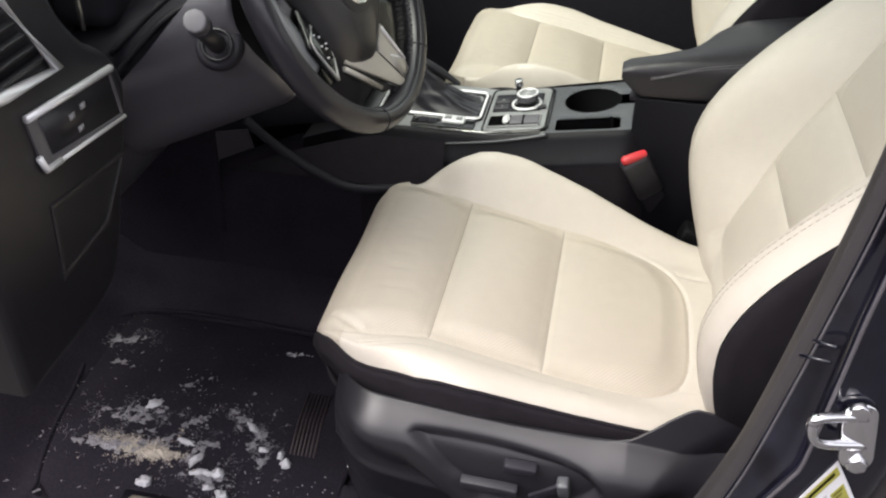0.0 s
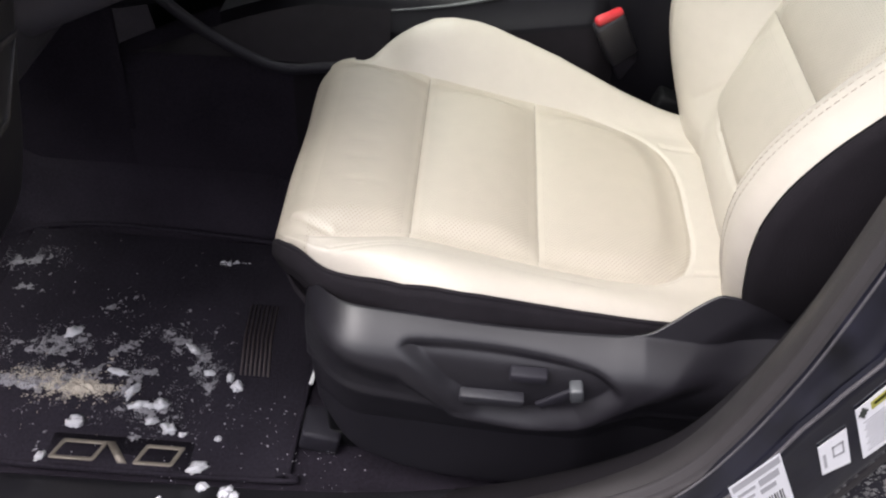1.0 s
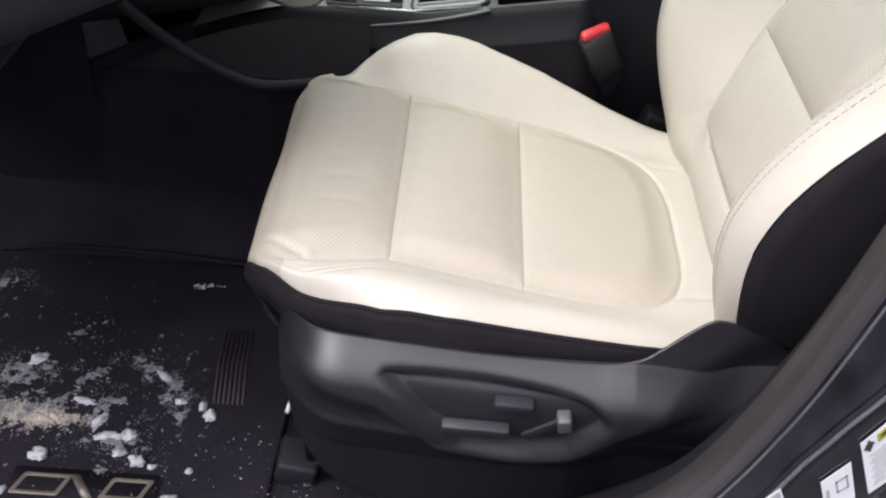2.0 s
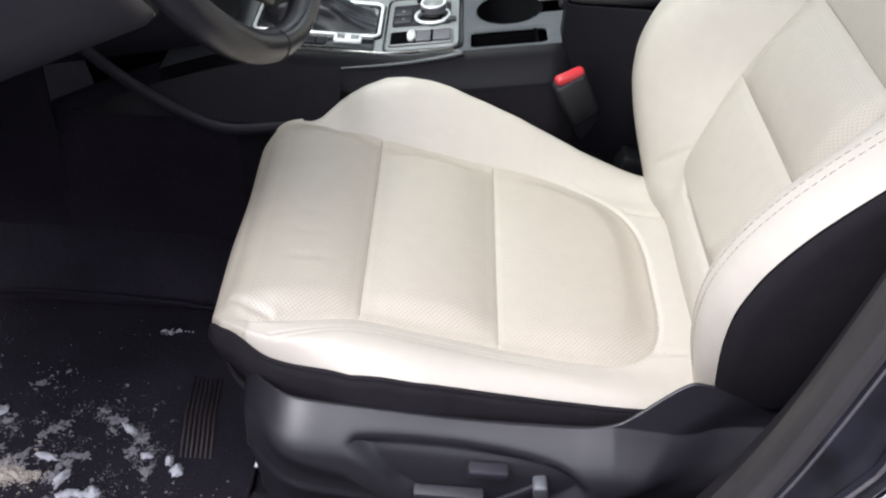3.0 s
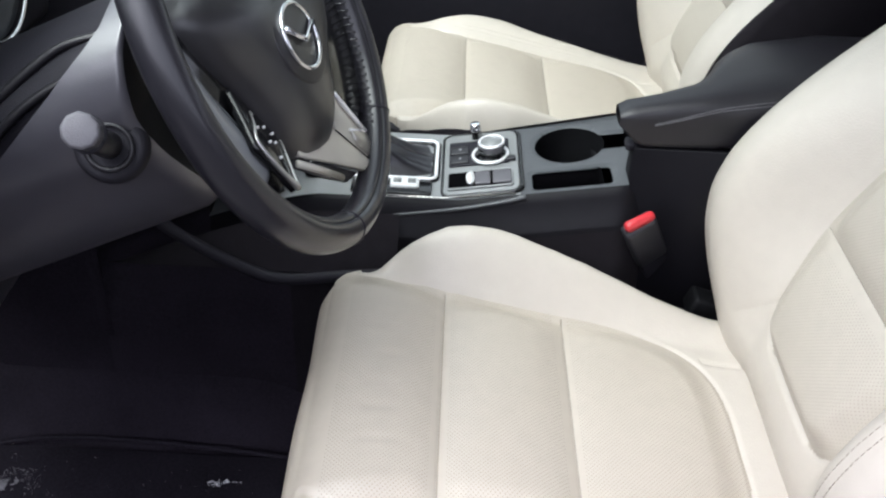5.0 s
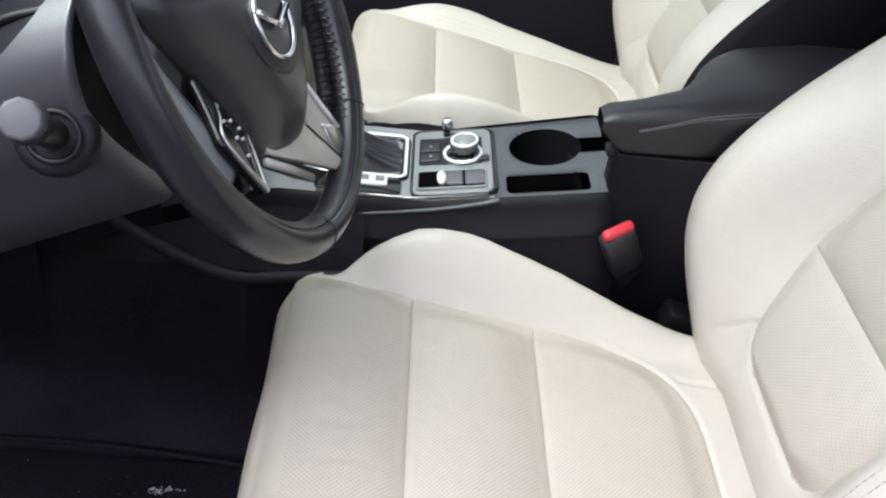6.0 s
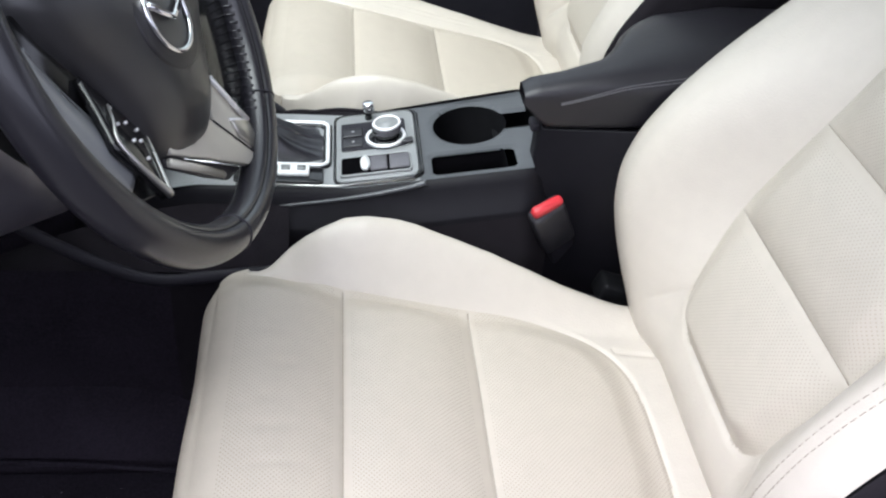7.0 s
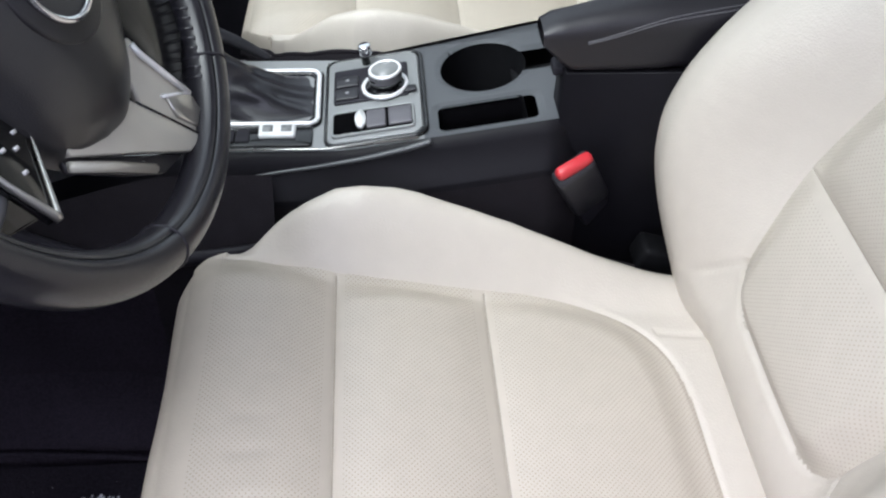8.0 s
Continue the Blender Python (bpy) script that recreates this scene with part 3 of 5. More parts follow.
def shield(x, v):
    zt = shield_top(x)
    z = zt + (shield_low(x) - zt) * v
    # behind the cushion the shield leans inwards as a flat cover
    base = min(zt, SHIELD_BASE(x))
    s = max(0.0, (base - z) / 0.205)
    y = shield_cut(min(0.88, s)) + 0.42 * max(0.0, z - base)
    fore = soft_step((-0.02 - x) / 0.10)
    y += 0.060 * fore * fore
    # pocket round the switches: a sharp upper edge and a broad ledge below
    wide = 0.015 + 0.013 * soft_step((0.262 - z) / 0.03)
    y += 0.0140 * soft_step((inside_pocket(x, z) + 0.004) / wide)
    # a crisp fold below the sloping upper band
    rear, fore_soft = soft_step((x - 0.195) / 0.08), soft_step((0.03 - x) / 0.05)
    y += (0.013 + 0.006 * rear) * soft_step((shield_fold(x) - z + 0.005 + 0.022 * rear) / (0.017 + 0.045 * rear + 0.030 * fore_soft))
    # lower valance set back under a soft crease
    d = shield_crease(x) - z
    y += 0.010 * soft_step((d + 0.004) / 0.014) - 0.0025 * math.exp(-((d + 0.008) / 0.007) ** 2)
    y += 0.018 * rear * soft_step((0.262 - z) / 0.09)
    return (x, y, z)


side_shield = sheet("side_shield", shield, np.linspace(-0.100, 0.42, 220).tolist(), np.linspace(0, 1, 160).tolist(), plastic, driver_seat, "black grained plastic shield along the seat")
shell(side_shield, 0.003)
slide = part("slide_switch", rbox(0.066, 0.012, 0.016, 0.002, m=pose(0.096, -0.2695, 0.2375, 12, 2, 0)), sill_plastic, driver_seat, "long seat slide switch")
part("tilt_switch", rbox(0.038, 0.014, 0.014, 0.003, m=pose(0.130, -0.2680, 0.2755, 8, 2, 0)), dark_plastic, driver_seat, "small seat tilt switch")
part("recline_switch", rbox(0.014, 0.016, 0.022, 0.003, m=pose(0.18, -0.270, 0.258, 8, -10, 0)), deck_plastic, driver_seat, "upright backrest switch")
part("switch_channel", rbox(0.046, 0.005, 0.014, 0.002, m=pose(0.163, -0.2662, 0.240, 10, -38, 0)), dark_plastic, driver_seat)
# near-black on rails and legs puts in the shade under the seat
for y in (-0.16, 0.17):
    part("seat_rail", rbox(0.46, 0.035, 0.03, 0.004, m=pose(0.10, y, 0.012)), well_black, driver_seat, "dark steel slide rail on the floor")
    for x in (-0.07, 0.27):
        part("seat_leg", rbox(0.05, 0.03, 0.20, 0.006, m=pose(x, y, 0.118)), well_black, driver_seat)
part("rail_cover", rbox(0.05, 0.05, 0.035, 0.006, m=pose(-0.105, -0.165, 0.012, 0, 12, 0)), dark_plastic, driver_seat, "plastic cover on the front end of the rail")
for y in (0.54, 0.88):
    part("seat_rail", rbox(0.46, 0.035, 0.03, 0.004, m=pose(0.118, y, 0.012)), dark_plastic, passenger_seat, "dark steel slide rail on the floor")
    for x in (-0.05, 0.29):
        part("seat_leg", rbox(0.05, 0.03, 0.215, 0.006, m=pose(x, y, 0.125)), dark_plastic, passenger_seat)


# ---- floor, mat and car shell ----
def floor_at(x, y):
    z = -0.012
    if x < -0.62:
        z += 0.75 * (-0.62 - x)
    if y > 0.20:
        z += 0.10 * soft_step((y - 0.20) / 0.05) * soft_step((0.52 - y) / 0.05)
    if y < -0.245:
        z += 0.012 * soft_step((-0.245 - y) / 0.03)
    return z + 0.003 * noise.noise((x * 6, y * 6, 0))


xs = np.linspace(-1.1, 1.3, 120).tolist()
floor = sheet("floor", lambda x, y: (x, y, floor_at(x, y)), xs, np.linspace(-0.30, 1.05, 70).tolist(), carpet)
tagged(floor, "black carpet of the car floor", "floor", kind="structure")

floor_mat = thing("floor_mat", "black carpet floor mat strewn with snow and grit", "floor mat")
outline = [(-0.139, -0.225), (-0.139, 0.13), (-0.20, 0.185), (-0.62, 0.185), (-0.62, -0.05), (-0.58, -0.20), (-0.53, -0.237), (-0.16, -0.237)]
part("mat_sheet", slab(outline, 0.009, 0.003, Matrix.Translation((0, 0, -0.009))), mat_cloth, floor_mat)
edge = glide([(x, y, -0.001) for x, y in outline + outline[:1]], 140)
part("bound_edge", tube(edge, 0.0040, 6), mat_cloth, floor_mat, "bound edge of the mat")
for k in range(7):
    x0 = -0.243 + 0.0062 * k
    part("heel_rib", tube([(x0 + 0.012, -0.078, 0.001), (x0 + 0.003, -0.01, 0.0015), (x0, 0.052, 0.001)], 0.0016, 6, 0.8), rib_brown, floor_mat, "brown rubber rib of the heel pad")
badge = part("badge_plate", slab(rrect(0.180, 0.046, 0.004), 0.0012, 0, pose(-0.353, -0.2155, 0.0)), mat_cloth, floor_mat, "dark badge patch on the mat")
for x, w in ((-0.404, 0.058), (-0.302, 0.050)):
    lean = lambda pts: [(x + a + 0.35 * b, -0.2155 + b) for a, b in pts]
    part("badge_shape", ring(lean(rrect(w, 0.030, 0.003, 2)), lean(rrect(w - 0.011, 0.020, 0.002, 2)), 0.0016, pose(0, 0, 0.0010)), badge_metal, badge, "plain dull brass outline")
part("badge_shape", slab([(-0.374, -0.2005), (-0.362, -0.2005), (-0.338, -0.2305), (-0.350, -0.2305)][::-1], 0.0016, 0, pose(0, 0, 0.0010)), badge_metal, badge, "plain dull brass bar")


def clump(x, y, r, tall, seed, mat, stretch=1.0, turn=0.0, label="white clump of snow on the mat", low=0.0):
    bm = bmesh.new()
    bmesh.ops.create_icosphere(bm, subdivisions=3, radius=1.0)
    c, s = math.cos(turn), math.sin(turn)
    for v in bm.verts:
        k = 0.8 + 0.5 * noise.noise(v.co * 1.6 + Vector((seed, 0, 0))) + 0.4 * noise.noise(v.co * 4 + Vector((0, seed, 0))) + 0.25 * noise.noise(v.co * 9 + Vector((seed, seed, 0)))
        a, b = v.co.x * k * r * stretch, v.co.y * k * r
        v.co = (x + a * c - b * s, y + a * s + b * c, low + 0.001 + max(-0.001, v.co.z * k * tall))
    return tagged(part("snow_clump", bm, mat), label, "snow", "snow on the mat")


for k, (x, y, r, tall, st, turn) in enumerate(((-0.421, -0.175, 0.010, 0.008, 1.4, 0), (-0.322, -0.139, 0.010, 0.009, 1.1, 0), (-0.338, -0.141, 0.005, 0.005, 1.8, 0),
        (-0.231, -0.099, 0.009, 0.011, 1.0, 1), (-0.243, -0.086, 0.006, 0.007, 1.5, 1.5), (-0.366, -0.120, 0.007, 0.007, 2.3, 1.0), (-0.352, -0.142, 0.007, 0.005, 2.2, 0.3), (-0.395, -0.089, 0.006, 0.004, 2.8, -0.2),
        (-0.480, -0.025, 0.009, 0.006, 1.8, 0.8), (-0.300, -0.175, 0.010, 0.007, 1.2, -0.5), (-0.327, -0.165, 0.006, 0.005, 1.6, 0.4), (-0.250, -0.229, 0.009, 0.009, 2.0, 0.6), (-0.447, -0.229, 0.006, 0.006, 1.6, 1.0),
        (-0.273, -0.080, 0.005, 0.004, 2.0, 0), (-0.305, -0.040, 0.006, 0.003, 2.4, -0.7), (-0.236, -0.184, 0.004, 0.004, 1.4, 0.5), (-0.282, -0.182, 0.004, 0.004, 1.5, 0))):
    clump(x, y, r, tall, k * 3.7, snow, st, turn)
for k, (x, y, r, z) in enumerate(((-0.215, -0.300, 0.006, 0.077), (-0.186, -0.308, 0.008, 0.081), (-0.176, -0.312, 0.006, 0.082), (-0.255, -0.325, 0.003, 0.087), (-0.02, -0.320, 0.003, 0.092), (-0.01, -0.310, 0.0025, 0.088))):
    clump(x, y, r, 0.6 * r, 40 + k * 2.3, snow, 1.3, 0.7 * k, "white clump of snow on the door sill", z)
rng = random.Random(4)


def powder(name, label, mat, patches, cell, seed):
    """Thin torn drifts of powder snow, thick in the middle of each patch."""
    verts, faces, index, high = [], [], {}, {}
    for cx, cy, sx, sy, turn, amount in patches:
        c, s = math.cos(turn), math.sin(turn)
        r = 2.2 * max(sx, sy)
        for i in range(int((cx - r) / cell), int((cx + r) / cell)):
            for j in range(int((cy - r) / cell), int((cy + r) / cell)):
                x, y = i * cell, j * cell
                a, b = (x - cx) * c + (y - cy) * s, (y - cy) * c - (x - cx) * s
                g = amount * math.exp(-(a / sx) ** 2 - (b / sy) ** 2)
                if g > high.get((i, j), 0.0):
                    high[i, j] = g
    tall = {}
    for (i, j), g in high.items():
        x, y = i * cell, j * cell
        n = 0.75 * noise.noise((x * 62, y * 70, seed)) + 0.55 * noise.noise((x * 150, y * 170, seed + 3)) + 0.40 * noise.noise((x * 420, y * 420, seed + 6))
        tall[i, j] = g + 0.62 * n - 0.40
    for (i, j), h in tall.items():
        around = [(i, j), (i + 1, j), (i + 1, j + 1), (i, j + 1)]
        if h < 0 or any(tall.get(k, -1) < -0.25 for k in around):
            continue
        quad = []
        for k in around:
            if k not in index:
                index[k] = len(verts)
                wob = 0.35 * cell
                verts.append((k[0] * cell + wob * noise.noise((k[0] * 1.7, k[1] * 1.7, seed)), k[1] * cell + wob * noise.noise((k[0] * 1.7, k[1] * 1.7, seed + 9)), 0.0004 + 0.0075 * max(0.0, tall[k]) ** 1.3))
            quad.append(index[k])
        faces.append(tuple(quad))
    return tagged(raw(name, verts, faces, mat), label, "snow", kind="stuff")


powder("snow_powder", "torn drifts of powder snow on the mat", powder_snow, [(-0.50, -0.05, 0.05, 0.022, 0.1, 0.52), (-0.505, -0.118, 0.055, 0.013, 0, 0.85), (-0.44, -0.095, 0.05, 0.018, 0.1, 0.50), (-0.40, -0.045, 0.030, 0.014, 0.5, 0.52),
    (-0.325, -0.03, 0.034, 0.013, -0.6, 0.55), (-0.29, -0.065, 0.020, 0.018, -0.7, 0.58), (-0.33, -0.15, 0.035, 0.016, 0, 0.50), (-0.27, -0.10, 0.014, 0.020, 0.3, 0.48), (-0.375, -0.112, 0.010, 0.026, -0.5, 0.75), (-0.36, -0.085, 0.024, 0.007, 0.1, 0.62),
    (-0.60, 0.11, 0.035, 0.016, 0.4, 0.50), (-0.58, 0.06, 0.025, 0.010, 0.2, 0.46), (-0.44, 0.03, 0.022, 0.016, 0.8, 0.42), (-0.345, -0.195, 0.022, 0.010, 0.5, 0.50), (-0.465, -0.036, 0.020, 0.010, 0.7, 0.62)], 0.0011, 2.0)
powder("trodden_powder", "trodden ridge of brownish powder snow on the mat", dirty_snow, [(-0.428, -0.118, 0.034, 0.011, 0.05, 1.0), (-0.455, -0.122, 0.03, 0.010, 0.0, 0.7)], 0.0011, 7.0)


def crumbs(name, mat, count, spots, label, small, big, patchy=-9.0):
    verts, faces = [], []
    for _ in range(count):
        cx, cy, sx, sy = spots[rng.randrange(len(spots))]
        x, y = rng.gauss(cx, sx), rng.gauss(cy, sy)
        if noise.noise((x * 34, y * 34, 2.0)) + 0.6 * noise.noise((x * 90, y * 90, 5.0)) < patchy + (rng.uniform(-0.30, 0.30) if patchy > -5 else 0):
            continue
        r = small + (big - small) * rng.random() ** 3
        n0 = len(verts)
        for dx, dy, dz in ((1, 0, 0), (0, 1, 0), (-1, 0, 0), (0, -1, 0), (0, 0, 0.7)):
            verts.append((x + dx * r * rng.uniform(0.5, 1.6), y + dy * r * rng.uniform(0.5, 1.5), 0.0012 + dz * r))
        faces += [(n0, n0 + 1, n0 + 4), (n0 + 1, n0 + 2, n0 + 4), (n0 + 2, n0 + 3, n0 + 4), (n0 + 3, n0, n0 + 4)]
    return tagged(raw(name, verts, faces, mat, smooth=False), label, "snow", kind="stuff")


crumbs("snow_crumbs", slush, 22000, [(-0.50, -0.05, 0.05, 0.025), (-0.53, -0.12, 0.06, 0.02), (-0.44, -0.10, 0.05, 0.02), (-0.40, -0.04, 0.045, 0.03), (-0.325, -0.03, 0.03, 0.018), (-0.29, -0.06, 0.018, 0.018),
    (-0.33, -0.15, 0.04, 0.022), (-0.27, -0.10, 0.02, 0.02), (-0.60, 0.12, 0.04, 0.02), (-0.47, -0.11, 0.05, 0.015), (-0.43, -0.13, 0.05, 0.012), (-0.52, -0.06, 0.04, 0.02)], "scattered crumbs of snow on the mat", 0.00025, 0.0011, 0.20)
crumbs("trodden_crumbs", dirty_snow, 7000, [(-0.44, -0.120, 0.034, 0.010), (-0.48, -0.115, 0.03, 0.012)], "trodden brownish crumbs of snow on the mat", 0.0003, 0.0016, 0.0)
crumbs("snow_specks", snow, 260, [(-0.30, -0.20, 0.09, 0.03), (-0.25, -0.24, 0.04, 0.02), (-0.10, -0.20, 0.03, 0.03), (-0.42, 0.06, 0.12, 0.06), (-0.20, -0.15, 0.05, 0.03)], "fine specks of snow on mat and carpet", 0.0003, 0.0014)
crumbs("grit_line", snow, 60, [(-0.302, 0.132, 0.004, 0.003), (-0.285, 0.137, 0.010, 0.002)], "small line of pale grit on the mat", 0.0006, 0.0025)
part_stick = part("pale_chip", tube([(-0.130, -0.100, 0.02), (-0.127, -0.070, 0.024)], 0.0028, 6), white_plastic)
tagged(part_stick, "small pale chip of ice beside the seat rail", "ice chip")

# door opening: trim, rubber seal and painted frame along one curve
OPENING = [(-1.0, 0.09), (-0.6, 0.09), (-0.3, 0.092), (-0.1, 0.10), (0.05, 0.13), (0.15, 0.177), (0.21, 0.222), (0.25, 0.268), (0.278, 0.333), (0.302, 0.42), (0.315, 0.49), (0.33, 0.60), (0.343, 0.71), (0.350, 0.80), (0.362, 0.95), (0.372, 1.10)]
track = glide([(x, 0, z) for x, z in OPENING], 150)
away = []
for i, p in enumerate(track):
    d = (track[min(i + 1, 149)] - track[max(i - 1, 0)]).normalized()
    away.append(Vector((d.z, 0, -d.x)))


def frame_band(name, section, mat, parent, label="", span=range(150)):
    """A band that follows the door opening; section: rows of (off the curve, y)."""
    return sheet(name, lambda i, k: track[i] + away[i] * (section[k][0] + 0.015 * soft_step((track[i].z - 0.16) / 0.16) * soft_step((0.026 - section[k][0]) / 0.020)) + Vector((0, section[k][1], 0)), span, range(len(section)), mat, parent, label)


door_frame = thing("door_frame", "dark navy painted door opening with rubber seal", "door frame", kind="structure")
FOOT = next(i for i, p in enumerate(track) if p.x > 0.03)
TRIM = [(0.105, -0.245), (0.085, -0.262), (0.050, -0.290), (0.018, -0.328), (0.001, -0.345), (0.0, -0.352), (0.002, -0.360)]
frame_band("sill_plate", TRIM, sill_plastic, door_frame, "worn dark plastic plate along the sill", range(FOOT + 1))
frame_band("pillar_return", TRIM[:4], fabric, door_frame, "dark inner return of the pillar trim", range(FOOT, 150))
frame_band("pillar_trim", TRIM[3:], pillar_plastic, door_frame, "dark plastic trim up the pillar", range(FOOT, 150))
frame_band("rubber_seal", [(0.002, -0.360), (-0.001, -0.363), (0.0, -0.367), (0.006, -0.369), (0.0065, -0.3705), (0.005, -0.372), (0.008, -0.376), (0.016, -0.378), (0.021, -0.376), (0.022, -0.372)], rubber, door_frame, "grooved black rubber door seal")
ledge_off = curve((0.0, 0.40, 0.447, 0.49, 0.567, 0.645, 0.70, 1.1), (0.033, 0.034, 0.040, 0.050, 0.043, 0.036, 0.033, 0.033))


def pillar_skin(i, k):
    o = ledge_off(track[i].z)
    rows = ((0.021, -0.373), (0.0225, -0.3785), (0.025, -0.3805), (o - 0.009, -0.3830), (o - 0.004, -0.3850), (o - 0.001, -0.3945), (o + 0.001, -0.3995), (o + 0.006, -0.4010), (o + 0.009, -0.4006),
            (o + 0.011, -0.4000), (0.075, -0.4005), (0.105, -0.4000), (0.116, -0.396), (0.121, -0.386), (0.122, -0.36), (0.122, -0.30))
    return track[i] + away[i] * rows[k][0] + Vector((0, rows[k][1], 0))


sheet("paint_recess", pillar_skin, range(150), range(0, 6), mottled_paint, door_frame, "mottled navy recess beside the seal")
# the pressed edge's highlight is painted on as a pale rod
part("edge_glint", tube([Vector(pillar_skin(i, 6)) + Vector((0, -0.0006, 0)) for i in range(20, 150)], 0.0017, 8), glint_lip_grey, door_frame, "painted highlight along the pressed edge")
part("seal_lip", tube([Vector(pillar_skin(i, 1)) for i in range(20, 150)], 0.0011, 6), glint_lip_grey, door_frame, "thin pale lip of the seal")
sheet("outer_paint", pillar_skin, range(150), range(5, 16), paint, door_frame, "dark navy painted pillar and sill")
frame_band("outer_seal", [(0.119, -0.388), (0.126, -0.392), (0.133, -0.388), (0.134, -0.376), (0.130, -0.36)], rubber, door_frame, "rubber edge behind the pillar")
for a, b in (((0.347, -0.384, 0.606), (0.361, -0.396, 0.612)), ((0.341, -0.384, 0.590), (0.360, -0.396, 0.597))):
    part("frame_rib", tube([a, b], 0.0016, 6), paint, door_frame, "pressed rib in the painted frame")

striker = thing("door_striker", "shiny chrome door striker loop on the pillar", "door striker")
part("base_plate", slab(rrect(0.026, 0.070, 0.012), 0.004, 0.0012, pose(0.396, -0.402, 0.533, 90, 0, 0) @ pose(0, 0, 0, 0, 0, 11)), chrome, striker)
part("loop", tube(glide([(0.398, -0.402, 0.553), (0.372, -0.412, 0.5575), (0.359, -0.417, 0.558), (0.355, -0.418, 0.553), (0.358, -0.418, 0.541), (0.363, -0.417, 0.534), (0.374, -0.413, 0.529), (0.404, -0.402, 0.523)], 40), 0.0042, 10), chrome, striker)
for x, z in ((0.389, 0.561), (0.402, 0.505)):
    part("bolt", disc(0.009, 0.008, 0.006, 6, pose(x, -0.407, z, 90, 0, 0), 0.001), chrome, striker)


# stickers on the pillar, each lying askew on the curved paint
def sticker(name, label, tl, tr, br, bl, bars):
    def at(u, v, h):
        p = Vector(tl) * (1 - u) * (1 - v) + Vector(tr) * u * (1 - v) + Vector(br) * u * v + Vector(bl) * (1 - u) * v
        return (p.x, -0.4012 - h, p.y)

    def tile(box, h):
        u0, v0, u1, v1 = box
        bm = bmesh.new()
        low = [bm.verts.new(at(u, v, h - 0.0005)) for u, v in ((u0, v0), (u1, v0), (u1, v1), (u0, v1))]
        top = [bm.verts.new(at(u, v, h)) for u, v in ((u0, v0), (u1, v0), (u1, v1), (u0, v1))]
        bm.faces.new(top)
        for k in range(4):
            bm.faces.new((low[k], low[(k + 1) % 4], top[(k + 1) % 4], top[k]))
        return bm

    s = tagged(part(name, tile((0, 0, 1, 1), 0.0006), label_white, smooth=False), label, "sticker", "stickers on the pillar")
    for u0, v0, u1, v1, mat in bars:
        part("print_bar", tile((u0, v0, u1, v1), 0.0010), mat, s, smooth=False)
    return s


text = [(0.07 + 0.02 * ((k * 5) % 3), 0.32 + 0.047 * k, 0.70 - 0.05 * ((k * 7) % 3), 0.336 + 0.047 * k, label_grey) for k in range(13)]
sticker("warning_sticker", "white airbag warning sticker with a yellow heading", (0.362, 0.424), (0.390, 0.501), (0.423, 0.443), (0.390, 0.364),
        [(0.20, 0.06, 0.96, 0.20, label_yellow), (0.24, 0.10, 0.90, 0.15, label_dark), (0.74, 0.36, 0.95, 0.90, label_yellow)] + [(0.77 + 0.02 * (k % 2), 0.40 + 0.06 * k, 0.92 - 0.03 * (k % 3), 0.425 + 0.06 * k, label_dark) for k in range(8)] + [(0.03 + 0.05 * abs(k - 2) / 2, 0.05 + 0.04 * k, 0.16 - 0.05 * abs(k - 2) / 2, 0.088 + 0.04 * k, label_dark) for k in range(5)] + text)
sticker("small_sticker", "small white sticker with faint round print", (0.350, 0.374), (0.363, 0.402), (0.382, 0.358), (0.366, 0.337), [(0.12, 0.35, 0.22, 0.80, label_grey), (0.45, 0.25, 0.85, 0.31, label_grey), (0.45, 0.55, 0.85, 0.61, label_grey), (0.45, 0.25, 0.51, 0.61, label_grey), (0.79, 0.25, 0.85, 0.61, label_grey)])
sticker("data_sticker", "white vehicle data sticker with grey printed blocks", (0.296, 0.307), (0.323, 0.363), (0.354, 0.300), (0.327, 0.244),
        [(0.05, 0.03, 0.97, 0.16, label_grey), (0.10, 0.25, 0.45, 0.32, label_grey), (0.52, 0.22, 0.90, 0.36, label_grey), (0.08, 0.40, 0.40, 0.46, label_grey), (0.50, 0.42, 0.80, 0.52, label_grey)]
        + [(0.45 + 0.05 * k, 0.66, 0.47 + 0.05 * k + 0.01 * (k % 2), 0.94, label_dark) for k in range(9)])

# plain closing walls of the cabin, mostly unseen; the added roof holds back skylight
shell_parts = thing("car_body", "dark car body shell that closes the cabin", "car body", kind="structure")
part("roof", rbox(1.36, 1.56, 0.05, 0.02, m=pose(0.74, 0.37, 1.27)), headliner, shell_parts, "pale grey cloth headliner")
part("roof_skin", rbox(1.38, 1.58, 0.012, 0.005, m=pose(0.74, 0.37, 1.303)), paint, shell_parts, "dark navy painted roof")
part("windscreen", rbox(1.24, 1.40, 0.006, 0.002, m=pose(-0.52, 0.36, 1.055, 0, -21, 0)), window_glass, shell_parts, "tinted windscreen")
part("far_window", rbox(1.5, 0.006, 0.50, 0.002, m=pose(0.3, 1.10, 0.99)), window_glass, shell_parts, "tinted side window")
part("far_door", rbox(2.3, 0.10, 0.75, 0.02, m=pose(0.1, 1.12, 0.36)), dark_plastic, shell_parts)
part("rear_wall", rbox(0.10, 1.50, 1.05, 0.02, m=pose(1.36, 0.36, 0.50)), dark_plastic, shell_parts)
part("firewall", rbox(0.10, 1.50, 0.90, 0.02, m=pose(-1.05, 0.36, 0.42)), dark_plastic, shell_parts)
part("rear_bench", rbox(0.5, 1.2, 0.35, 0.05, m=pose(1.05, 0.36, 0.16)), dark_plastic, shell_parts)
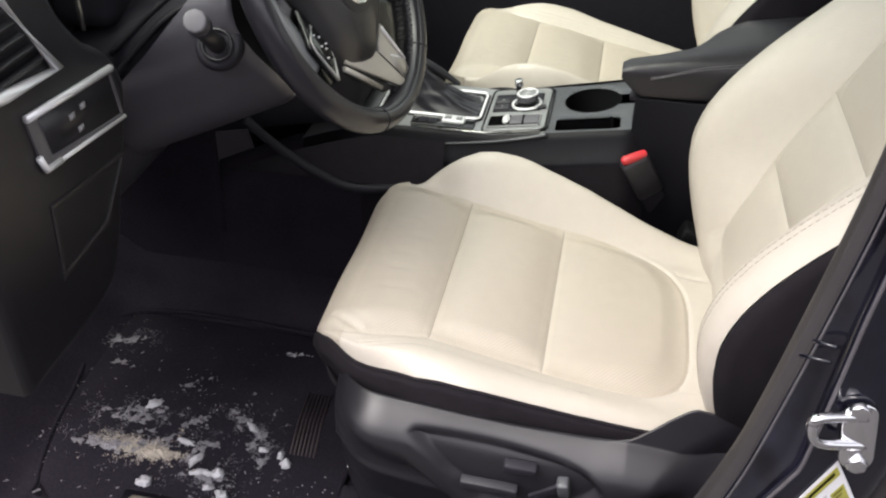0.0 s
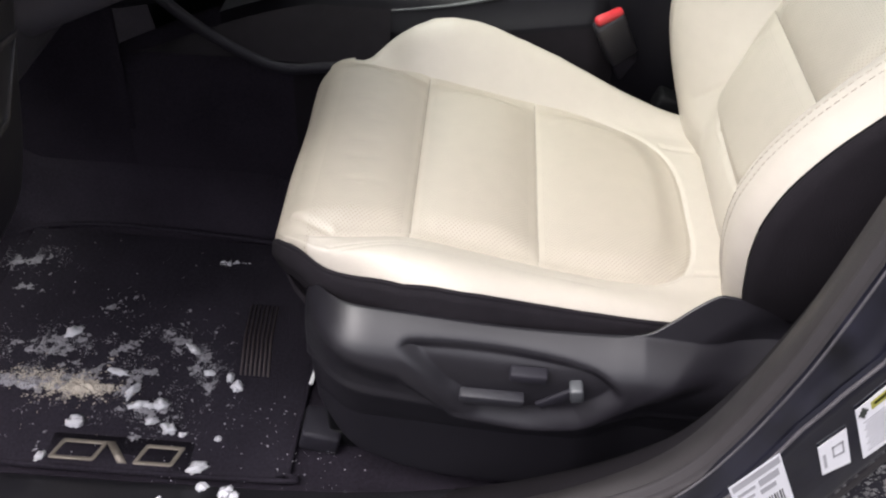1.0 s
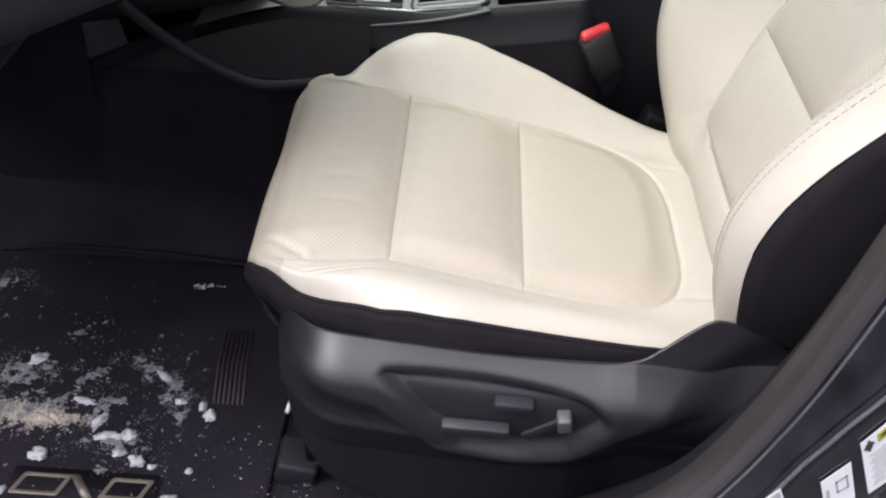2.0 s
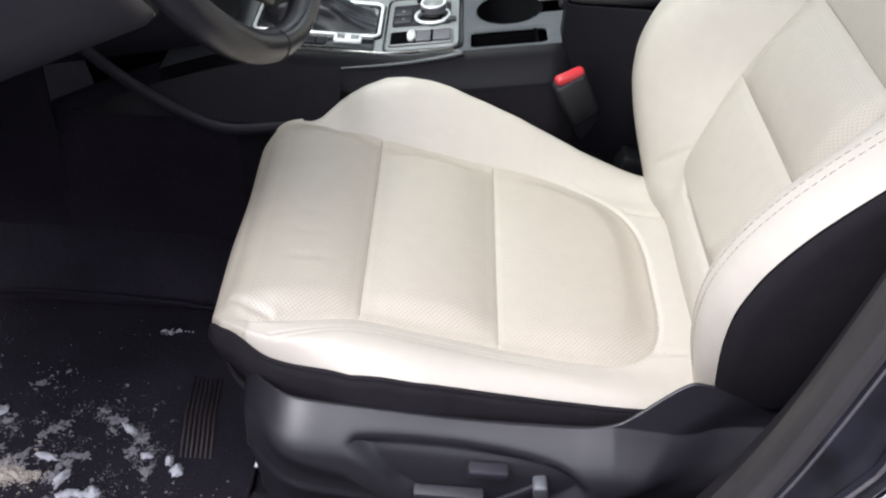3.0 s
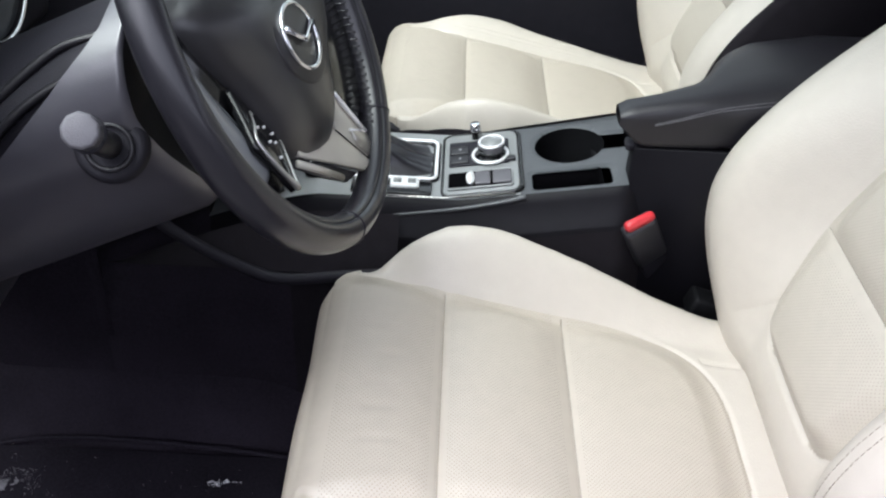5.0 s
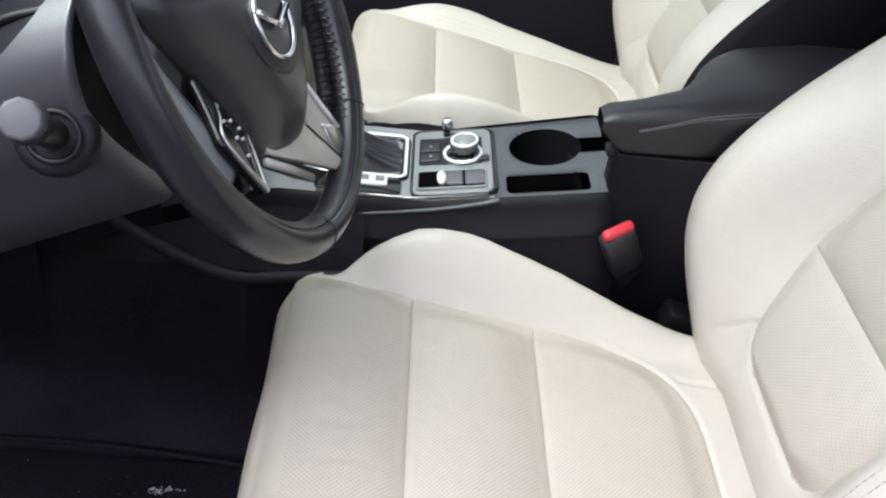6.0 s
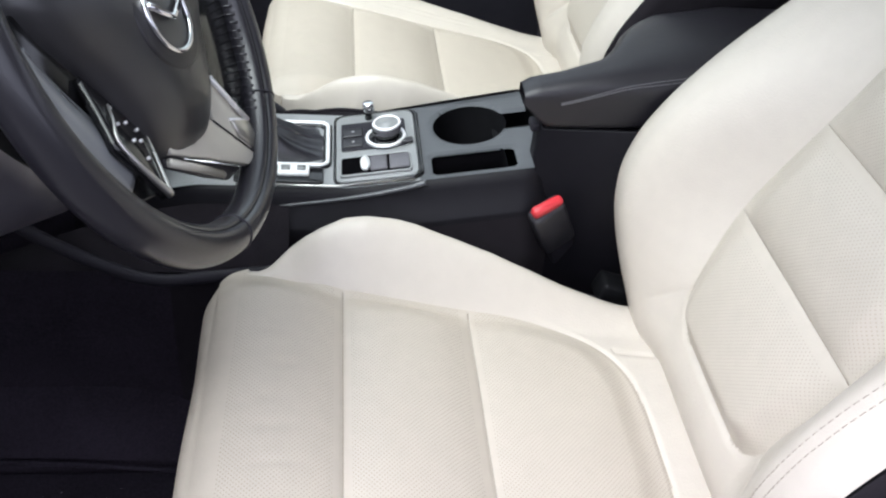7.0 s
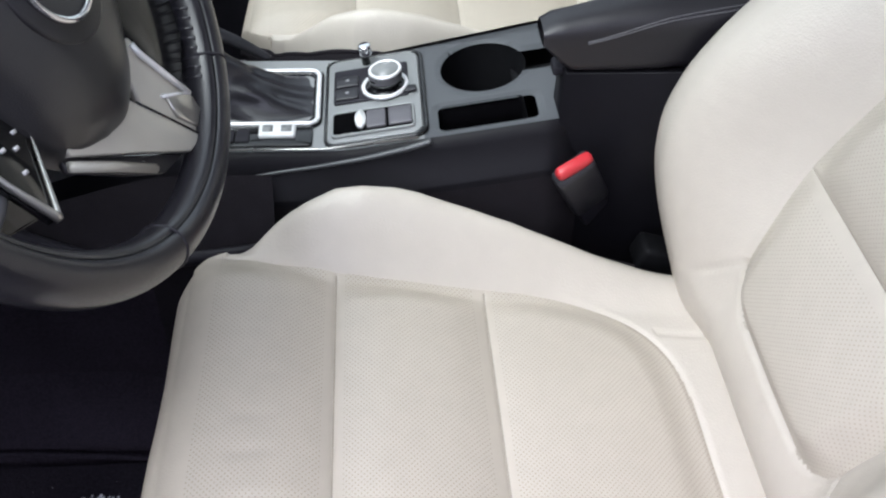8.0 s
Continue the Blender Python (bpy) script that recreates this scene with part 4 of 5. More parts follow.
part("pillar", rbox(0.10, 0.06, 1.15, 0.015, m=pose(0.47, 1.08, 0.66, 0, 4, 0)), dark_plastic, shell_parts)
part("pillar", rbox(0.10, 0.06, 0.70, 0.015, m=pose(0.47, -0.345, 0.885, 0, 4, 0)), dark_plastic, shell_parts)
part("stone_backing", rbox(0.42, 0.06, 0.52, 0.015, m=pose(0.60, -0.335, 0.265)), dark_plastic, shell_parts, "added black block behind the grey stones")
part("front_pillar", tube([(-1.05, -0.36, 0.85), (0.04, -0.34, 1.26)], 0.03, 10), dark_plastic, shell_parts)
part("front_pillar", tube([(-1.05, 1.10, 0.85), (0.04, 1.08, 1.26)], 0.03, 10), dark_plastic, shell_parts)
part("side_sill", rbox(2.2, 0.06, 0.30, 0.01, m=pose(-0.2, -0.335, -0.10)), paint, shell_parts)


# ---- centre console ----
def deck(x):
    return 0.398 + 0.17 * max(0.0, x - 0.01)


def on_deck(x, y, h=0.0, turn=0.0):
    return Matrix.Translation((x, y, deck(x) + h)) @ Matrix.Rotation(math.atan(-0.17) if x > 0.01 else 0, 4, "Y") @ pose(0, 0, 0, 0, 0, turn)


console = thing("centre_console", "black centre console with grey switch panel and cup holder", "console")
xs = np.linspace(-0.46, 0.285, 110).tolist()
CUP, CUP_R = (0.153, 0.3785), 0.0440


def console_skin(x, v):
    """From the driver's foot of the console over its deck to the passenger's."""
    z = deck(x) - 0.55 * max(0, -0.16 - x) ** 1.3 if x < -0.16 else deck(x)
    w = 0.0 if x > -0.10 else 0.02 * soft_step((-0.10 - x) / 0.2)
    y0, y1 = 0.262 + w, 0.432 - w
    turn_in = soft_step((x - 0.205) / 0.06)
    y0 += 0.034 * turn_in
    y1 += 0.10 * max(0.0, min(x, 0.225))
    z -= 0.022 * turn_in * turn_in
    lines = ((0.0, y0 - 0.030, 0.06), (0.17, y0 - 0.026, 0.25), (0.28, y0 - 0.022, z - 0.048), (0.315, y0 - 0.020, z - 0.040), (0.33, y0 - 0.012, z - 0.034), (0.40, y0 - 0.004, z - 0.010), (0.42, y0, z - 0.004), (0.44, y0 + 0.005, z),
             (0.56, y1 - 0.005, z), (0.58, y1, z - 0.004), (0.72, y1 + 0.016, z - 0.05), (1.0, y1 + 0.02, 0.06))
    vs = [q[0] for q in lines]
    return (x, float(np.interp(v, vs, [q[1] for q in lines])), float(np.interp(v, vs, [q[2] for q in lines])))


deck_vs = [0, 0.17, 0.28, 0.297, 0.315, 0.33, 0.40, 0.41, 0.42, 0.43, 0.44]
sheet("front_flank", console_skin, [x for x in xs if x < -0.30], deck_vs[2:], carpet, console, "black carpeted flank of the console")
sheet("near_side", console_skin, [x for x in xs if x > -0.308], deck_vs[2:], console_plastic, console, "black grained side of the console")
sheet("near_foot", console_skin, [x for x in xs if x > -0.205], deck_vs[:3], fabric, console, "black lined foot of the console")
sheet("front_foot", console_skin, [x for x in xs if x < -0.20], deck_vs[:3], carpet, console, "black carpet foot of the console")
shell(sheet("tunnel_lining", lambda x, z: (x, 0.254 + 0.012 * soft_step((-0.60 - x) / 0.3) + 0.01 * soft_step((z - 0.25) / 0.2), z), np.linspace(-0.98, -0.45, 30).tolist(), np.linspace(0.04, 0.62, 20).tolist(), carpet, console, "black carpet that runs on to the firewall"), 0.006)
sheet("far_side", console_skin, xs, [0.56, 0.57, 0.58, 0.65, 0.72, 0.86, 1.0], plastic, console)


def plate_with_holes(name, x0, x1, y0, y1, holes, mat, parent, label):
    """The deck as a fine grid with the holes cut out and their rims pulled to shape."""
    nx, ny = int((x1 - x0) / 0.0025), int((y1 - y0) / 0.0025)
    verts, faces, index = [], [], {}
    for i in range(nx):
        for j in range(ny):
            cx, cy = x0 + (i + 0.5) * (x1 - x0) / nx, y0 + (j + 0.5) * (y1 - y0) / ny
            if any(h(cx, cy) < 0 for h in holes):
                continue
            quad = []
            for a, b in ((i, j), (i + 1, j), (i + 1, j + 1), (i, j + 1)):
                if (a, b) not in index:
                    index[a, b] = len(verts)
                    x, y = x0 + a * (x1 - x0) / nx, y0 + b * (y1 - y0) / ny
                    near = min(holes, key=lambda h: abs(h(x, y)))
                    d = near(x, y)
                    for _ in range(4):
                        if abs(d) < 0.004:
                            gx, gy = (near(x + 1e-4, y) - d) / 1e-4, (near(x, y + 1e-4) - d) / 1e-4
                            g = gx * gx + gy * gy + 1e-9
                            x, y = x - gx * d / g, y - gy * d / g
                            d = near(x, y)
                    dip = 0.0025 * max(0.0, 1 - max(0, d) / 0.006) ** 2
                    verts.append((x, y, deck(x) - dip))
                quad.append(index[a, b])
            faces.append(tuple(quad))
    return raw(name, verts, faces, mat, parent, label)


def hole_box(cx, cy, sx, sy, r):
    def f(x, y):
        a, b = abs(x - cx) - sx / 2 + r, abs(y - cy) - sy / 2 + r
        return math.hypot(max(a, 0), max(b, 0)) + min(max(a, b), 0) - r
    return f


SLOT = (0.150, 0.2965, 0.097, 0.037, 0.006)
cup_hole = lambda x, y: math.hypot(x - CUP[0], y - CUP[1]) - CUP_R
plate_with_holes("console_deck", 0.086, 0.225, 0.267, 0.427, [cup_hole, hole_box(*SLOT), hole_box(0.215, 0.378, 0.06, 0.035, 0.006)], deck_plastic, console, "soft grey deck round the cup holder")
sheet("cup_well", lambda h, a: (CUP[0] + (CUP_R + 0.001 - 0.10 * h) * math.cos(a), CUP[1] + (CUP_R + 0.001 - 0.10 * h) * math.sin(a), deck(CUP[0] + CUP_R * math.cos(a)) - 0.002 - h), [0, 0.01, 0.03, 0.06, 0.085], np.linspace(0, 6.28319, 49)[:-1].tolist(), well_black, console, "round black cup holder", closed=True)
part("cup_floor", disc(0.045, 0.045, 0.004, 40, pose(CUP[0], CUP[1], 0.338)), well_black, console)
part("latch_recess", rbox(0.09, 0.05, 0.006, 0.001, m=on_deck(0.232, 0.378, -0.03)), well_black, console)
sheet("far_strip", lambda x, v: (x, 0.4265 + (0.0005 + 0.10 * max(0.0, x)) * v, deck(x) - 0.004 * v * v), np.linspace(-0.16, 0.225, 24).tolist(), [0, 0.4, 0.8, 1.0], deck_plastic, console)
part("cup_tab", rbox(0.018, 0.010, 0.022, 0.003, m=pose(0.185, 0.352, 0.395, 0, 0, 40)), plastic, console, "spring tab in the cup holder")
# the deep slot's shade is put into its near-black colour
part("slot_well", ring(rrect(0.106, 0.043, 0.006), rrect(0.099, 0.038, 0.005), 0.09, on_deck(0.151, 0.2965, -0.093)), recess_black, console)
part("slot_floor", rbox(0.104, 0.041, 0.004, 0, m=on_deck(0.155, 0.2965, -0.088)), recess_black, console)
sheet("front_deck", lambda x, y: (x, y, deck(x) if x > -0.16 else console_skin(x, 0.5)[2]), np.linspace(-0.30, 0.086, 40).tolist(), [0.267, 0.30, 0.34, 0.38, 0.41, 0.427], satin, console, "satin grey trim round the lever")
# grey panel with the dial
bulge = lambda pts: [(x + (0.006 * (1 - (y / 0.073) ** 2) if x > 0 else -0.004), y) for x, y in pts]
panel = part("switch_panel", slab(bulge(rrect(0.090, 0.144, 0.010)), 0.004, 0.0015, on_deck(0.040, 0.347, 0.0005)), satin, console, "satin grey switch panel")
part("panel_rim", ring(bulge(rrect(0.100, 0.154, 0.013)), bulge(rrect(0.091, 0.145, 0.010)), 0.0042, on_deck(0.041, 0.347, -0.0002)), gloss, panel, "dark seam round the switch panel")
part("button_block", slab(rrect(0.078, 0.060, 0.003), 0.003, 0.001, on_deck(0.036, 0.367, 0.004)), dark_plastic, panel, "black button block")
for k in range(2):
    part("button", rbox(0.024, 0.019, 0.004, 0.0015, m=on_deck(0.011, 0.350 + 0.0225 * k, 0.0075)), plastic, panel)
    part("button_mark", rbox(0.0035, 0.0035, 0.0006, 0, m=on_deck(0.011, 0.350 + 0.0225 * k, 0.0098)), label_grey, panel)
part("panel_seam", rbox(0.0012, 0.146, 0.001, 0, m=on_deck(-0.0095, 0.347, 0.0006)), gloss, panel, "thin dark seam across the trim")
for k in range(2):
    part("button", rbox(0.020, 0.010, 0.004, 0.0015, m=on_deck(0.050 + 0.022 * k, 0.344, 0.0075)), plastic, panel)
row = part("switch_strip", slab(rrect(0.080, 0.036, 0.004), 0.003, 0.001, on_deck(0.037, 0.3015, 0.004)), recess_black, panel, "row of switches in a black recess")
part("row_rim", ring(rrect(0.084, 0.040, 0.005), rrect(0.079, 0.035, 0.004), 0.0038, on_deck(0.037, 0.3015, 0.004)), satin, panel)
part("button", rbox(0.020, 0.028, 0.005, 0.002, m=on_deck(0.040, 0.3015, 0.007)), soft_plastic, row)
part("button", rbox(0.024, 0.028, 0.005, 0.002, m=on_deck(0.064, 0.3015, 0.007)), soft_plastic, row)
part("white_marker", disc(0.5, 0.5, 1.0, 24, on_deck(0.0245, 0.3015, 0.009) @ Matrix.Diagonal((0.011, 0.027, 0.004, 1))), white_plastic, row, "bright white oval on the switch")
dial = part("dial_base", disc(0.0225, 0.0205, 0.006, 48, on_deck(0.050, 0.356, 0.006)), gloss, console, "rotary control dial")
part("dial_ring", tube([on_deck(0.050, 0.356, 0.0085) @ Vector((0.0225 * math.cos(t), 0.0225 * math.sin(t), 0)) for t in np.linspace(0, 6.28319, 49)[:-1]], 0.0023, 8, closed=True), bright_trim, dial, "chrome ring")
part("dial_neck", disc(0.0150, 0.0165, 0.016, 40, on_deck(0.050, 0.356, 0.014), 0.001), gloss, dial)
part("dial_cap", disc(0.0175, 0.0165, 0.010, 48, on_deck(0.050, 0.356, 0.022), 0.002), stalk_grey, dial, "grey ridged cap")
part("dial_cap_rim", tube([on_deck(0.050, 0.356, 0.0268) @ Vector((0.0155 * math.cos(t), 0.0155 * math.sin(t), 0)) for t in np.linspace(0, 6.28319, 49)[:-1]], 0.0018, 8, closed=True), bright_trim, dial)
part("dial_top", disc(0.0142, 0.0142, 0.002, 40, on_deck(0.050, 0.356, 0.0268)), satin, dial)
volume = part("volume_stem", disc(0.0045, 0.0045, 0.016, 20, on_deck(0.030, 0.408, 0.012)), gloss, console, "small volume knob")
part("volume_knob", disc(0.0075, 0.0068, 0.011, 28, on_deck(0.030, 0.408, 0.022), 0.0015), chrome, volume)
# gear lever surround
lever = thing("gear_lever", "automatic gear lever with black leather boot and chrome surround", "gear lever")
part("surround", tube([on_deck(-0.100, 0.355, 0.003) @ Vector((x, y, 0)) for x, y in rrect(0.163, 0.095, 0.010)], 0.0025, 10, closed=True), bright_trim, lever, "chrome frame")
part("surround_bed", ring(rrect(0.172, 0.104, 0.013), rrect(0.152, 0.084, 0.009), 0.003, on_deck(-0.100, 0.355, 0.0)), gloss, lever)


def boot(h, a):
    k = 1 - 0.72 * h ** 0.8
    fold = 1 + 0.05 * math.sin(9 * a + 6 * h) * (1 - h) + 0.06 * math.sin(22 * h + 2 * math.sin(a)) * h
    c, s = math.cos(a), math.sin(a)
    q = (abs(c) ** 4 + abs(s) ** 4) ** -0.25
    return (-0.100 - 0.050 * h + 0.078 * k * fold * c * (q if h < 0.5 else 1), 0.355 + 0.044 * k * fold * s * (q if h < 0.5 else 1), 0.399 + 0.012 * h + 0.062 * h ** 1.5)


sheet("boot", boot, np.linspace(0, 1, 26).tolist(), np.linspace(0, 6.28319, 73)[:-1].tolist(), leather_black, lever, "folded black leather boot", closed=True)
part("stem", disc(0.011, 0.010, 0.05, 20, pose(-0.152, 0.355, 0.488, 0, -8, 0)), chrome, lever)
bm = bmesh.new()
bmesh.ops.create_uvsphere(bm, u_segments=24, v_segments=16, radius=1)
bmesh.ops.transform(bm, matrix=pose(-0.156, 0.355, 0.535, 0, -8, 0) @ Matrix.Diagonal((0.024, 0.026, 0.040, 1)), verts=bm.verts)
part("knob", bm, leather_black, lever, "black leather knob")
mode = part("mode_panel", slab(rrect(0.10, 0.030, 0.004), 0.003, 0.001, on_deck(-0.073, 0.2875, 0.0005)), gloss, console, "gloss black strip with the drive switches")
part("mode_switch", rbox(0.036, 0.021, 0.006, 0.0025, m=on_deck(-0.057, 0.2935, 0.005)), white_plastic, mode, "silver drive mode switch")
for k in range(2):
    part("switch_window", rbox(0.010, 0.010, 0.001, 0, m=on_deck(-0.066 + 0.018 * k, 0.2935, 0.0082)), satin, mode)
    part("button", rbox(0.013, 0.018, 0.003, 0.001, m=on_deck(-0.105 + 0.015 * k, 0.2865, 0.004)), dark_plastic, mode)
part("deck_line", tube([(-0.12, 0.2665, 0.4005), (-0.01, 0.2665, 0.4005), (0.08, 0.2685, 0.412)], 0.0012, 5), silver, console, "thin bright line along the deck edge")
part("side_edge", tube(glide([(-0.16, 0.252, 0.360), (-0.076, 0.255, 0.378), (-0.019, 0.256, 0.387), (0.025, 0.257, 0.395), (0.069, 0.258, 0.406), (0.092, 0.260, 0.413)], 40), [0.0012 + 0.0022 * k / 39 for k in range(40)], 8), deck_plastic, console, "grey moulded edge below the deck")
part("far_handle", tube(glide([(-0.20, 0.437, 0.455), (-0.132, 0.437, 0.428), (-0.10, 0.438, 0.411), (-0.075, 0.438, 0.394)], 20), [0.011 - 0.0003 * k for k in range(20)], 10, 0.8), sill_plastic, console, "raised dark edge beyond the gear lever")
part("side_moulding", tube(glide([(-0.36, 0.19, 0.42), (-0.31, 0.20, 0.368), (-0.25, 0.205, 0.327), (-0.20, 0.205, 0.311), (-0.13, 0.206, 0.318), (0.0, 0.21, 0.33), (0.15, 0.22, 0.33)], 50), 0.006, 8, 1.4), dark_plastic, console, "moulded lower edge of the console side")
sheet("knee_side", lambda x, v: (x, 0.207 + 0.035 * v, 0.325 + (console_skin(x, 0.42)[2] - 0.325) * v - 0.004), np.linspace(-0.42, -0.06, 30).tolist(), [0, 0.3, 0.6, 0.85, 1.0], fabric, console)

# armrest box
armrest = thing("armrest", "padded black armrest box with double stitching", "armrest")
part("storage_box", slab([(0.215, 0.2645), (0.655, 0.2645), (0.655, 0.4065), (0.31, 0.4065), (0.31, 0.303), (0.215, 0.303)], 0.4205, 0.001, Matrix.Translation((0, 0, 0.064))), console_plastic, armrest, "black storage box")


pad_far = curve((0.19, 0.24, 0.285, 0.305, 0.322, 0.345, 0.37, 0.45, 0.7), (0.303, 0.312, 0.330, 0.358, 0.394, 0.421, 0.437, 0.445, 0.445))
pad_top = curve((0.19, 0.25, 0.31, 0.37, 0.45, 0.7), (0.530, 0.542, 0.552, 0.564, 0.576, 0.580))


def pad(i, a):
    s = i / 40
    x = 0.190 + 0.40 * s
    top = pad_top(x)
    bot = 0.485 + (top - 0.507) * soft_step((0.222 - x) / 0.036)
    end = min(1.0, (min(s, 1 - s) / 0.03 + 0.02)) ** 0.45
    c, sn = math.cos(a), math.sin(a)
    n = 3.2 if sn > 0 else 8
    q = (abs(c) ** n + abs(sn) ** n) ** (-1 / n)
    y0, y1 = 0.2635, pad_far(x)
    return (x, (y0 + y1) / 2 + (y1 - y0) / 2 * (0.85 + 0.15 * end) * c * q, (top + bot) / 2 + (top - bot) / 2 * (0.5 + 0.5 * end) * sn * q)


lid = sheet("lid", pad, range(41), np.linspace(0, 6.28319, 65)[:-1].tolist(), armrest_leather, armrest, "padded black leather lid", closed=True)
for off in (0.0, 0.005):
    pts = []
    for i in range(4, 40):
        a = 2.52 + 0.45 * soft_step((12 - i) / 10) + 14 * off
        pts.append(Vector(pad(i, a)) + Vector((0, -0.0003, 0.0003)))
    part("stitching", tube(glide(pts, 90), 0.0006, 5), soft_plastic, lid, "grey double stitching")
part("latch", rbox(0.016, 0.02, 0.010, 0.003, m=pose(0.214, 0.290, 0.476)), dark_plastic, armrest, "latch under the lid")

# seat belt buckle
buckle = thing("seat_belt_buckle", "black seat belt buckle with a red release button", "buckle")
bm_m = Matrix.Translation((0.2245, 0.2235, 0.3965)) @ pose(0, 0, 0, 14, -16, 24)
lean = bm_m @ pose(0, 0, 0, 0, -16, 0)
part("housing", rbox(0.042, 0.021, 0.090, 0.006, m=lean @ Matrix.Translation((0.004, 0, -0.030))), sill_plastic, buckle, "black plastic housing")
part("release_button", rbox(0.039, 0.0125, 0.013, 0.005, m=bm_m @ Matrix.Translation((0.001, -0.001, 0.0190))), red, buckle, "red release button")
part("stalk", rbox(0.036, 0.012, 0.13, 0.004, m=lean @ Matrix.Translation((0.004, 0, -0.115))), dark_plastic, buckle)

# ---- steering wheel and column ----
WHEEL = Matrix.Translation((-0.149, 0.026, 0.710)) @ Matrix(((0, -math.sin(radians(24)), math.cos(radians(24)), 0), (1, 0, 0, 0), (0, math.cos(radians(24)), math.sin(radians(24)), 0), (0, 0, 0, 1)))
# local axes: x to the car's right, y up in the wheel's plane, z towards the driver
wheel = thing("steering_wheel", "black leather steering wheel with silver spoke trim", "steering wheel")
R, TURNED = 0.169, -19.0
spin = WHEEL @ pose(0, 0, 0, 0, 0, TURNED) @ Matrix.Rotation(radians(-6), 4, "Y")
inner = spin @ Matrix.Translation((0, 0, -0.004)) @ Matrix.Rotation(radians(-3), 4, "Y")


def rim(t, a):
    rad = 0.0142 + 0.0008 * math.cos(3 * t) - groove(a - 2.15, 0.0016, 0.13) - groove(a - 5.0, 0.0012, 0.13)
    return spin @ Vector(((R + rad * math.cos(a)) * math.cos(t), (R + rad * math.cos(a)) * math.sin(t), 1.12 * rad * math.sin(a)))


ts = np.linspace(0, 6.28319, 121).tolist()
sheet("rim", rim, ts, np.linspace(0, 6.28319, 65)[:-1].tolist(), leather_black, wheel, "black leather rim with seams", closed=True)
part("running_seam", tube([rim(t, 2.15) for t in ts[:-1]], 0.0007, 5, closed=True), well_black, wheel, "dark seam that runs round the rim")
for deg in (-94, -36, 20, 160):
    t = radians(deg)
    part("rim_seam", tube([rim(t, a) for a in np.linspace(0, 6.28, 20)[:-1]], 0.0012, 5, closed=True), dark_plastic, wheel)
bm = bmesh.new()
for k in range(26):
    t = radians(-42 + 2.6 * k)
    tube([rim(t, 2.75), rim(t + 0.012, 3.3), rim(t + 0.024, 3.9)], 0.0013, 5, bm=bm)
part("rim_lacing", bm, leather_black, wheel, "black stitching on the inside of the rim")


HUB = [(0, -0.108), (0.028, -0.104), (0.050, -0.087), (0.064, -0.064), (0.082, -0.032), (0.108, 0.002), (0.116, 0.030), (0.088, 0.056), (0.045, 0.068), (0, 0.071)]
HUB = glide([(x, y, 0) for x, y in HUB + [(-x, y) for x, y in HUB[-2::-1]]], 81)[:-1]


def hub(i, k):
    s = i / 22
    p = HUB[k]
    high = 0.036 * max(0.0, 1 - s ** 3.2) ** 0.62
    return inner @ Vector((p.x * s, p.y * s, high - 0.012))


sheet("airbag_cover", hub, range(23), range(80), airbag_plastic, wheel, "soft black airbag cover", closed=True)
sheet("hub_body", lambda s, a: inner @ Vector(((0.080 - 0.03 * s) * math.cos(a), (0.070 - 0.02 * s) * math.sin(a), -0.012 - 0.05 * s)), [0, 0.3, 0.6, 1.0], np.linspace(0, 6.28319, 41)[:-1].tolist(), dark_plastic, wheel, closed=True)
part("emblem", ring([(0.0285 * math.cos(t), 0.0285 * math.sin(t)) for t in ts[:-1]], [(0.0245 * math.cos(t), 0.0245 * math.sin(t)) for t in ts[:-1]], 0.004, inner @ Matrix.Translation((0, -0.010, 0.0228))), chrome, wheel, "plain chrome round emblem")
part("emblem_bar", tube([inner @ Vector(p) for p in ((-0.024, -0.002, 0.0265), (0, -0.014, 0.0275), (0.024, -0.002, 0.0265))], 0.0028, 6), chrome, wheel)
part("emblem_bed", slab([(0.039 * math.cos(t), 0.039 * math.sin(t)) for t in ts[:-1]], 0.004, 0.002, inner @ Matrix.Translation((0, -0.010, 0.0195))), plastic, wheel)
for sgn in (1, -1):
    flip = lambda pts: [(sgn * x, y) for x, y in (pts if sgn > 0 else pts[::-1])]
    arm = part("spoke", slab(flip([(0.050, 0.020), (0.150, 0.016), (0.154, -0.020), (0.132, -0.082), (0.094, -0.112), (0.060, -0.116), (0.046, -0.070)]), 0.008, 0.002, inner @ Matrix.Translation((0, 0, -0.014))), gloss, wheel, "gloss black spoke with switches")
# switch pod of the outer spoke, raised towards the rim
POD_CORNERS = [Vector(p) for p in ((-0.0455, -0.074, -0.003), (-0.086, -0.027, -0.002), (-0.106, -0.072, 0.014), (-0.084, -0.1133, 0.0185))]


def pod(u, v, h=0.0):
    a, b, c, d = POD_CORNERS
    q = a * (1 - u) * (1 - v) + b * u * (1 - v) + c * u * v + d * (1 - u) * v
    return inner @ (q + Vector((0.35 * h, 0.1 * h, h + 0.003 * math.sin(3.14159 * u) * math.sin(3.14159 * v))))


switch_pod = shell(sheet("switch_pod", pod, [k / 12 for k in range(13)], [k / 12 for k in range(13)], gloss, wheel, "gloss black switch pod on the spoke"), 0.006)
part("pod_trim", tube([pod(0, v, 0.001) for v in np.linspace(0, 1, 14)], [0.0008 + 0.0010 * k / 13 for k in range(14)], 8), silver, switch_pod, "bright trim line")
part("pod_trim", tube(glide([pod(0.74, 0.22, 0.001), pod(0.86, 0.55, 0.002), pod(0.93, 0.86, 0.001), pod(0.66, 1.0, 0.001), pod(0.0, 1.0, 0.001)], 40), [0.0008 + 0.0018 * (k / 39) ** 2 for k in range(40)], 8), silver, switch_pod, "bright trim line that widens to a tip")
